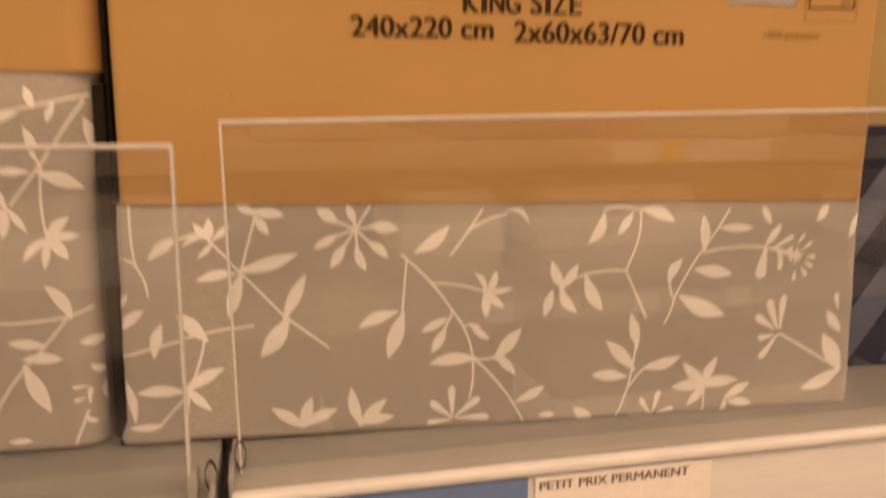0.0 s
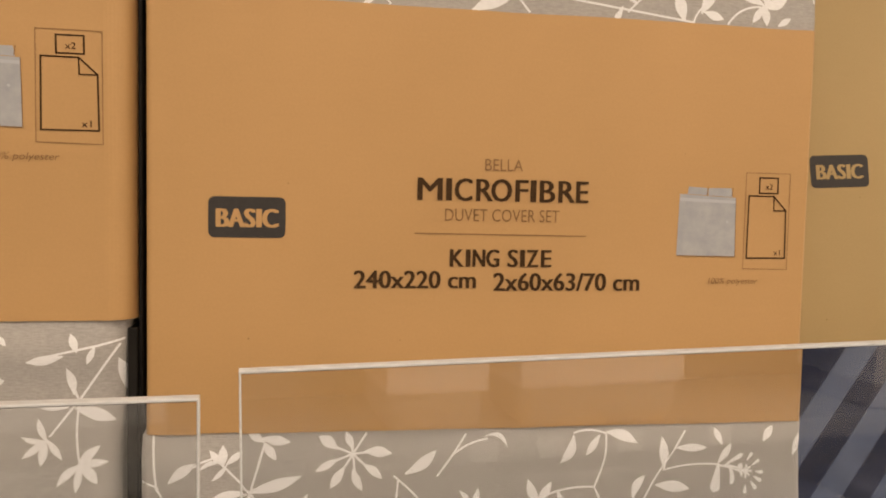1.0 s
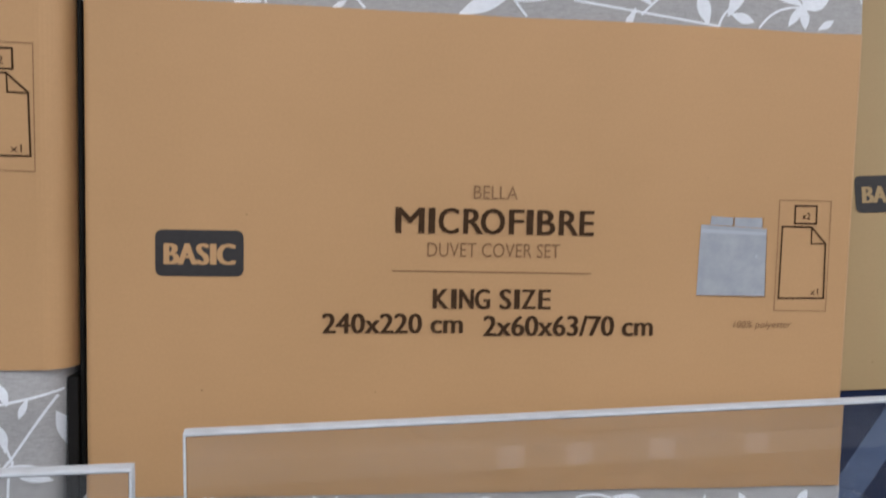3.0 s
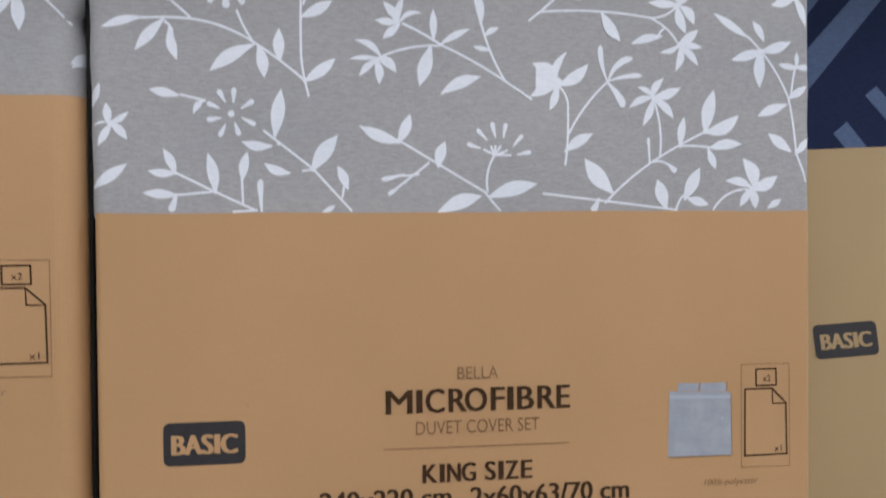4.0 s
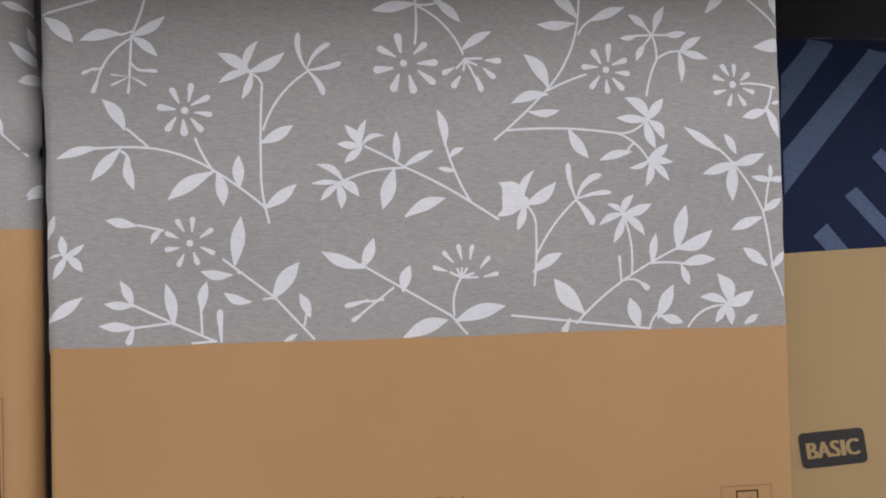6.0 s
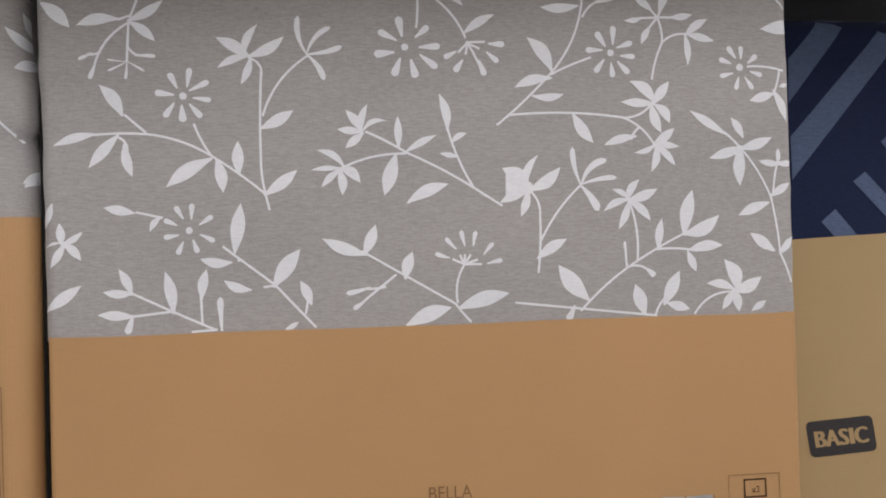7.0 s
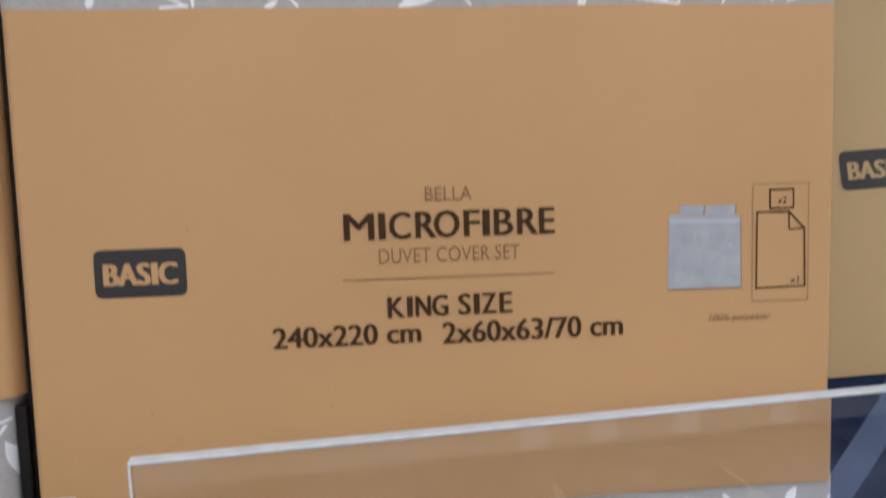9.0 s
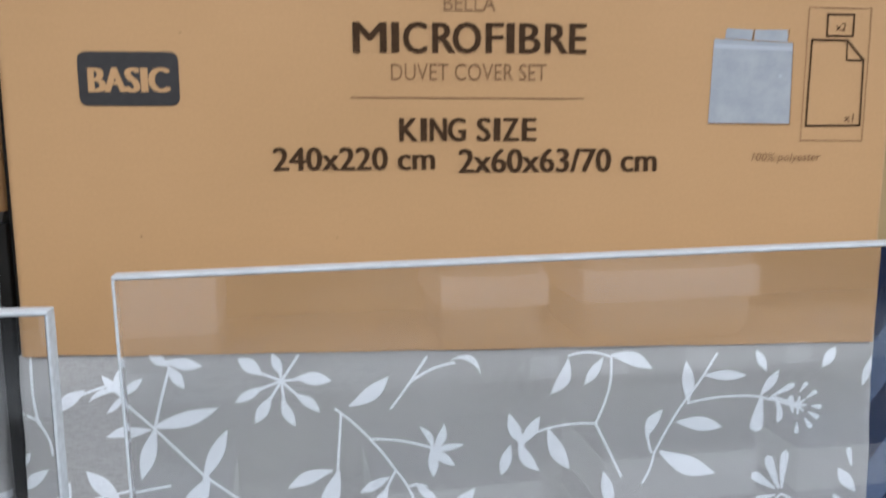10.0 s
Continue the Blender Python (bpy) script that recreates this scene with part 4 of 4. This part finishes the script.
ink.leaf(-25, 39.9, -34.1, 35.2, .33, 0)
ink.leaf(-25.3, 36.1, -30.3, 27, .42)
ink.stem(-18.2, 36.7, -12.2, 36.5, .1)
ink.leaf(-15.6, 37.5, -8.3, 31.1, .34)
ink.leaf(-14.1, 24.1, -31.3, 22.9, .32)
ink.stem(-15.8, 23.9, -4.7, 24.7, -.05)
ink.leaf(-5.9, 23.9, 3.5, 35.2, .4)
ink.leaf(-6, 25.3, 1.8, 16.9, .36)
ink.stem(-14.1, 23.9, 5.7, -2.9, .05)
ink.leaf(2.8, 6.9, 13.4, 12.4, .36)
ink.stem(-23.9, 63.4, -12.2, 80.3, 0)
ink.stem(-18.7, 71.4, -3.3, 78.1, .08)
ink.leaf(-4, 78.7, 4.9, 74, .20, .28)
ink.petal(-22.4, 1.8, -30.6, 8.3, .42)
ink.petal(-22, 2.4, -22.5, 14.1, .34)
ink.petal(-20.7, 2.1, -11.7, 8.8, .36)
ink.petal(-20.6, 1, -8, 0.9, .3)
ink.petal(-21.9, 1.1, -32, -0.1, .3)
ink.daisy(-20.9, 1.7, 1.3, 1, 0)
ink.leaf(-77.2, 1.3, -88.4, 9, .36)
ink.leaf(-77.6, 1.8, -73.7, 12.5, .42)
ink.leaf(-76.8, 1.7, -64.4, 7.4, .36)
ink.leaf(-56.2, 0.9, -59.6, 15.6, .32)
ink.leaf(-56.2, 0.9, -46.6, 10.3, .36)
ink.leaf(-55.8, 1.3, -43.7, 3.3, .36)
ink.leaf(11.4, 0.4, 17.7, 0.3, .5)
ink.leaf(33.3, -4.6, 24.5, 3.1, .46)
ink.leaf(19.1, 49.9, 14.2, 60.5, .34, .05)
ink.leaf(18.6, 50.1, 24.4, 59, .36, -.03)
ink.leaf(18.2, 49.9, 24.7, 40.1, .34, -.10)
ink.leaf(14.7, 48.7, 12, 39.1, .38, 0)
ink.stem(17.9, 51.4, 43.2, 55.8, .07)
ink.leaf(27.8, 53.6, 34.7, 40.3, .34, -.05)
ink.stem(43, 55.9, 47.2, 78.5, -.06)
ink.stem(43, 55.9, 52.2, 37, 0)
ink.leaf(32.8, 77.5, 27.4, 66.7, .35, .12)
ink.stem(33.1, 79.1, 47.2, 78.5, .1)
ink.leaf(44.1, 77.6, 38.4, 69.6, .33, 0)
ink.leaf(48, 78.8, 60.9, 74.2, .33, .08)
ink.stem(59.2, 34.5, 62.9, 44.9, -.06)
ink.stem(62.9, 44.9, 82.4, 78.8, .02)
ink.leaf(60.5, 50.9, 65.3, 60.1, .38, .10)
ink.leaf(73.5, 63.5, 71.9, 76.8, .31, 0)
ink.leaf(79, 71.8, 92.4, 71.4, .26, 0)
ink.stem(73, 62, 98.4, 63.6, .05)
ink.leaf(71.2, 55.4, 85.8, 53.3, .34, .02)
ink.leaf(66.1, 45, 84.3, 37.1, .38)
ink.leaf(98.2, 64.8, 103.3, 73, .35, 0)
ink.petal(98.3, 63.3, 97.2, 51.1, .53, 0)
ink.stem(97.2, 63.6, 108.1, 60.3, .03)
ink.petal(101.4, 63.5, 109.1, 68, .36, 0)
ink.petal(102.6, 63.3, 105, 54.2, .34, .12)
ink.petal(111.2, 65, 113.3, 68.6, .55, 0)
ink.petal(113.8, 62.6, 117.1, 65.2, .60, 0)
ink.petal(115.9, 59.7, 119.7, 59.2, .67, 0)
ink.petal(115.1, 57.6, 119, 55.3, .56, 0)
ink.petal(113.9, 55.5, 116.7, 51.8, .55, 0)
ink.petal(111.5, 54, 111.5, 50, .58, 0)
ink.petal(109.8, 57.5, 108.2, 63.8, .5)
ink.leaf(98.8, 73.1, 95.5, 79.8, .40, 0)
ink.leaf(118.4, 73.9, 122.8, 80, .48, 0)
ink.leaf(133.1, 67.2, 136.2, 76.3, .40, 0)
ink.stem(107.7, 28.8, 134.7, 13.4, 0)
ink.petal(105.4, 30.8, 96.9, 36.6, .44)
ink.petal(106.8, 30.7, 102, 42.9, .36)
ink.petal(107.8, 30.7, 108.3, 44.5, .3)
ink.petal(105.6, 28.5, 98.5, 27.1, .46)
ink.stem(107.7, 28.8, 103.5, 24.8, 0)
ink.petal(105.8, 26.6, 99.8, 18.9, .4)
ink.leaf(134.8, 13, 126.1, 28.1, .44)
ink.leaf(134.8, 13, 118.7, 5.1, .36)
ink.leaf(133.4, 29.2, 127, 37.4, .46)
ink.petal(131.9, 37.9, 130.3, 44.6, .42)
ink.stem(41.9, -1.9, 47.8, 19.6, -.04)
ink.stem(47.8, 19.6, 48.8, 29, 0)
ink.leaf(49, 25.9, 45.9, 39.5, .34)
ink.leaf(47.9, 17.3, 36.4, 28.9, .36)
ink.leaf(44.7, 14.2, 31, 15.4, .36)
ink.stem(46.8, 10, 55.4, 19.2, .08)
ink.leaf(53.2, 17.5, 67.1, 21.4, .36)
ink.leaf(78.1, 9.7, 68, 18.8, .36)
ink.leaf(76.7, 9.3, 82.4, 20.7, .36)
ink.leaf(75.8, 8.9, 91.9, 10.4, .34)
ink.leaf(78.1, 9.7, 63.8, 8.8, .36)
ink.leaf(78, 10.2, 70.5, 0.7, .36)
ink.stem(77.1, 10, 77.4, -3.5, .04)
ink.leaf(87.2, 3.5, 97, 9.2, .4)
ink.leaf(88.3, 2, 98.6, 0.5, .4)
ink.leaf(85.8, -3.5, 86.7, 3.1, .4)
ink.petal(55.8, -1.3, 51.4, 5.1, .42)
ink.petal(57.1, -0.4, 59.2, 7.9, .4)
ink.petal(58.6, -1.5, 65.5, 0.5, .42)
ink.petal(54.9, -2.2, 47, -2.6, .4)
ink.daisy(56.7, -1.6, 1.2, 1, 0)
ink.disc(-89.1, 331.1, 1.3)
ink.petal(-87.7, 334.1, -86.6, 341, .42, 0)
ink.petal(-87, 332.9, -80.2, 336.3, .39, 0)
ink.petal(-85.9, 330.5, -79.5, 329.6, .42, 0)
ink.petal(-87.1, 328.4, -82.9, 323.6, .50, 0)
ink.petal(-89.6, 328, -89.3, 321.9, .62, 0)
ink.petal(-92, 328.8, -95.6, 323.7, .50, 0)
ink.petal(-92.1, 331.5, -98.6, 332.3, .52, 0)
ink.petal(-91, 333.7, -93.7, 339.2, .51, 0)
ink.disc(-11.3, 348.8, 1.3)
ink.petal(-12.2, 352.5, -13.5, 360, .53, 0)
ink.petal(-7.5, 352.3, -2.5, 356.6, .51, 0)
ink.petal(-6.2, 348.8, 1.6, 349.3, .46, 0)
ink.petal(-6, 346.2, 0.4, 341.3, .45, 0)
ink.petal(-9.2, 344.5, -7.5, 337.6, .57, 0)
ink.petal(-13, 344.9, -15.6, 338.2, .56, 0)
ink.petal(-15, 347, -22.5, 346.1, .54, 0)
ink.petal(-14.1, 351.2, -20.9, 354.6, .47, 0)
ink.disc(65.5, 347.2, 1.3)
ink.petal(66.4, 350.2, 66.8, 357.5, .45, 0)
ink.petal(67.9, 349.1, 74.1, 351.3, .47, 0)
ink.petal(69.2, 346.2, 75, 345.8, .52, 0)
ink.petal(68, 344.1, 72.5, 339.5, .52, 0)
ink.petal(65.6, 343.6, 66.1, 338, .54, 0)
ink.petal(63, 344.9, 59.2, 339.8, .48, 0)
ink.petal(62.5, 348.3, 55.8, 348.2, .46, 0)
ink.petal(63.6, 349.5, 60.1, 355, .55, 0)
ink.disc(116.5, 342.2, 1.4)
ink.petal(117.1, 345.2, 117.2, 350.3, .52, 0)
ink.petal(119.7, 343.7, 123.5, 346.9, .60, 0)
ink.petal(120.6, 340.7, 125.5, 339, .51, 0)
ink.petal(118.5, 338.5, 121.7, 333.8, .46, 0)
ink.petal(116, 338.5, 114.7, 333.6, .52, 0)
ink.petal(113.8, 340, 108.5, 338.7, .49, 0)
ink.petal(113.2, 343.6, 108.3, 345.3, .56, 0)
ink.petal(115, 345.6, 111.8, 350.1, .57, 0)
ink.disc(-88, 284.2, 1.2)
ink.petal(-87.2, 288, -86.9, 293.7, .47, 0)
ink.petal(-84.6, 286.1, -79.9, 289.2, .48, 0)
ink.petal(-84.4, 282.8, -79.3, 280.3, .44, 0)
ink.petal(-86.8, 281.1, -85.2, 276.3, .54, 0)
ink.petal(-90, 280.5, -92.2, 275.9, .52, 0)
ink.petal(-91.5, 282.7, -96.7, 281.9, .51, 0)
ink.petal(-92, 286.1, -96.5, 288.1, .54, 0)
ink.petal(-89.9, 288.2, -92.6, 292.8, .50, 0)
ink.stem(-57.6, 74, -65.2, 77.1, 0)
ink.leaf(-64.1, 76.4, -71, 81.2, .51, -.03)
ink.stem(-57.6, 74, -58.1, 77.2, 0)
ink.leaf(-57.7, 76.2, -60.4, 82.7, .43, 0)
ink.stem(-57.6, 74, -51, 74.5, 0)
ink.leaf(-52.5, 74.6, -42.1, 73.6, .40, .03)
ink.stem(-57.6, 74, -52, 68.4, 0)
ink.leaf(-53.1, 69.3, -46, 63.1, .37, .05)
ink.stem(-57.6, 74, -56.8, 66.1, 0)
ink.leaf(-57.3, 67.4, -53.7, 58.5, .36, -.05)
ink.stem(-57.6, 74, -62, 67, 0)
ink.leaf(-61.3, 68.3, -66.3, 59.9, .39, 0)
ink.stem(-57.6, 74, -65.3, 71.2, 0)
ink.leaf(-64.1, 71.8, -72.1, 67.3, .35, 0)
ink.leaf(-105.9, 70.4, -111.5, 64.2, .24, .05)
ink.stem(-57.6, 74, -52.2, 81.9, 0)
ink.quad(24.4, 294.1, 30.1, 295.7, 30.3, 300.8, 24.6, 303.2)
ink.disc(32.3, 297.3, 2.6)
ink.disc(111.2, 60.3, 1.5)
ink.stem(111.2, 60.3, 111.4, 63.2, 0)
ink.stem(111.2, 60.3, 113.4, 62.2, 0)
ink.stem(111.2, 60.3, 114.2, 60.0, 0)
ink.stem(111.2, 60.3, 113.3, 57.9, 0)
ink.stem(111.2, 60.3, 111.4, 56.9, 0)
ink.stem(101.4, 63.5, 110.0, 60.7, .02)
ink.stem(60.5, 52.5, 62.1, 44.9, -.05)
ink = Print(left_cloth)
ink.stem(-174.8, 112.5, -142, 119.6, 0)
ink.leaf(-165.4, 113.4, -177.7, 111.3, .29, .03)
ink.leaf(-159.9, 115.3, -162.1, 121.9, .44, 0)
ink.leaf(-153.6, 116.7, -156.4, 110.3, .34, 0)
ink.stem(-160.1, 95.3, -145.2, 117.5, 0)
ink.leaf(-161.2, 99.4, -163.5, 109.1, .33, -.05)
ink.stem(-161, 101.2, -158.8, 94.9, 0)
ink.stem(-158.8, 96, -159.1, 73.8, -.04)
ink.leaf(-159.4, 93.7, -146.5, 88.5, .35, .05)
ink.leaf(-143.7, 99.9, -145.9, 112.1, .29, -.05)
ink.leaf(-159, 72.3, -151.7, 79.7, .34, .05)
ink.leaf(-158.8, 72.3, -149, 72.8, .32, .05)
ink.leaf(-159, 72.7, -152.9, 64.8, .40, .05)
ink.leaf(-158.8, 72.1, -160.6, 61.8, .27, 0)
ink.leaf(-158.6, 72.3, -167.1, 64.5, .28, -.08)
ink.leaf(-170.5, 82.3, -173.2, 90.6, .30, .05)
ink.leaf(-170.9, 82.3, -179.4, 83.9, .25, .10)
ink.leaf(-171, 81.9, -179.1, 75.6, .27, 0)
ink.leaf(-170.8, 81.9, -172.7, 72.4, .34, 0)
ink.leaf(-170.1, 82.3, -165, 74.7, .29, 0)
ink.stem(-169.4, 83.6, -160.1, 95.7, 0)
ink.leaf(-163.3, 94.6, -173.5, 94.9, .28, 0)
ink.leaf(-154.1, 45.1, -161.3, 56.5, .33, -.10)
ink.stem(-153.4, 47, -169.8, 27.6, .02)
ink.stem(-181.4, 44.1, -147.2, 47.5, -.05)
ink.leaf(-163, 35.7, -174.5, 36.8, .32, 0)
ink.leaf(-169.1, 30.8, -157.1, 30.5, .38)
ink.leaf(-169.4, 28, -162.3, 11.2, .36)
ink.stem(-169.4, 28, -181.2, 9.3, -.04)
ink.leaf(-143.8, 35.5, -152.1, 36, .43, 0)
ink.leaf(-145.3, 23.1, -149.2, 27.4, .46)
ink.petal(-150.3, 20.1, -155.1, 19.9, .42)
ink.petal(-151, 16, -155.1, 15, .42)
ink.petal(-150.1, 13.4, -149.7, 19.2, .4)
ink.leaf(-145, 11.9, -145.5, 20.6, .36)
ink.stem(-150.6, 10.9, -155.4, -0.8, 0)
ink.leaf(-151.9, 8.9, -148, 5.7, .42)
ink.leaf(-176.5, 1.3, -169.1, 1.6, .36)
ink.daisy(-164.4, 343.6, 8.3, 8, 80)
ink.leaf(-139.3, 344.7, -146, 341.6, .55, 0)
ink.stem(-172.4, 324, -150.5, 323.5, .03)
ink.stem(-162.3, 334.6, -160.9, 325.5, -.06)
ink.leaf(-160.9, 325.1, -159.5, 312, .4)
ink.leaf(-160.9, 325.1, -168.5, 315.8, .32)
ink.leaf(-150, 322.9, -152.9, 330.3, .42)
ink.stem(-150.9, 323.7, -143.2, 315.7, 0)
ink.leaf(-142.6, 300.8, -135.8, 305.9, .42)
ink.leaf(-143.4, 367.3, -150.3, 368.5, .38, 0)
ink.leaf(-140.5, 350.8, -143.8, 361.7, .21, 0)
ink.leaf(-140.4, 347.6, -148.5, 355.6, .30, 0)
ink.leaf(-177.3, 45.1, -181.8, 56.8, .40, 0)
ink.leaf(-187.3, 121.3, -184, 117.5, .42, 0)
ink.petal(-194.9, 106.5, -187.2, 110.8, .41, 0)
ink.petal(-195.1, 102.6, -185.1, 104.6, .36, 0)
ink.petal(-194.8, 95.4, -187.8, 95.2, .56, 0)
ink.petal(-193.7, 116.6, -189.9, 114.4, .63, 0)
ink.petal(-195.5, 68.7, -190.2, 68.9, .74, 0)
ink.leaf(-137.5, 306.6, -143.5, 301.5, .36, 0)
ink.stem(-193.8, 54.9, -184.2, 45.9, -0.05)
ink.stem(-143.4, 367.3, -140.4, 365, 0)
ink.stem(-194.1, 47.1, -182.3, 45.4, -0.03)

# ---- price labels on the rail ----
RAIL = pose(-0.1015, -0.0222, SHELF_TOP, 0, -0.6, 3.0)


def rail_label(x0, x1, z0, z1, mat, label):
    root = thing("price_label", RAIL, label, "price label", "price labels")
    part("card", box(x0, x1, -0.0182, -0.0174, z0, z1, 0.0002, 1), mat, root)
    return root


blue_label = rail_label(0.0050, 0.0990, -0.040, -0.0046, BLUE_PAPER, "plain blue price label card in the shelf rail")
white_label = rail_label(0.1015, 0.1680, -0.040, -0.0046, PAPER, "white price label card with dark capitals")
lettering("PETIT PRIX PERMANENT", white_label, lambda x, z: (x / 1000, -0.0184, z / 1000), 103.0, 159.0, -9.6, -6.4, GREY_INK, 0.12)


# ---- shelving across the aisle, seen only as pale shapes mirrored in the guards ----
across = thing("opposite_shelving", pose(0, -1.2, 0), "low beige shop shelving across the aisle with price rails", "shelving")
part("back_panel", box(-2.4, 2.4, -0.42, -0.40, 0.0, 1.4, 0.003), DARK_PANEL, across)
LEVELS = (0.47, 0.86, 1.16)
for z in LEVELS:
    part("deck", box(-2.4, 2.4, -0.40, 0.0, z - 0.022, z, 0.0012), SHELF_PAINT, across)
    part("price_rail", box(-2.4, 2.4, 0.001, 0.006, z - 0.045, z, 0.001), SHELF_PAINT, across, "beige price rail")


def far_pack(x, z, w, h, mat, soft=0.012):
    root = thing("bedding_pack", pose(x, -1.22, z), "folded bedding pack in a white card sleeve", "bedding pack", "packs across the aisle")
    part("wrapped_cloth", box(-w / 2, w / 2, -0.25, 0, 0, h, soft, 4), mat, root)
    part("card_sleeve", box(-w / 2 - 0.001, w / 2 + 0.001, -0.251, 0.001, h * 0.3, h * 0.75, 0.002), PAPER, root, "white card sleeve")


def far_label(x, z, w, h, mat, label):
    root = thing("price_label", pose(x, -1.2, z), label, "price label", "price labels")
    part("card", box(-w / 2, w / 2, 0.0058, 0.0068, 0, h, 0.0003, 1), mat, root)


rng = random.Random(4)
for z in LEVELS:
    x = -2.2
    while x < 2.2:
        w = rng.uniform(0.24, 0.34)
        h, cloth_kind = rng.uniform(0.17, 0.22), rng.choice((GREY_CLOTH, NAVY_CLOTH, BLUE_INK))
        if not (z == LEVELS[1] and 0.0 < x < 1.2):
            far_pack(x, z, w, h, cloth_kind)
        x += w + rng.uniform(0.06, 0.3)
for x, w in ((0.677, 0.10), (0.88, 0.19)):
    far_label(x, 1.116, w, 0.042, PAPER, "long white price strip in the rail across the aisle")
far_label(0.755, 1.1165, 0.05, 0.043, YELLOW_PAPER, "yellow offer card in the rail across the aisle")
for x in (0.41, 0.548, 0.72, 0.93):
    far_label(x, 0.817, 0.055, 0.042, PAPER, "white price label in the rail across the aisle")

# two plump grey packs on the middle deck
for x, w in ((0.322, 0.20), (0.67, 0.36)):
    root = thing("pillow_pack", pose(x, -1.215, LEVELS[1]), "plump grey pillow pack on the shelf across the aisle", "pillow", "packs across the aisle")
    part("cushion", box(-w / 2, w / 2, -0.25, 0, 0, 0.21, 0.045, 5), GREY_CLOTH, root)
    part("paper_band", box(-w / 2 - 0.001, w / 2 + 0.001, -0.252, 0.002, 0.09, 0.15, 0.003), PAPER, root, "white paper band")
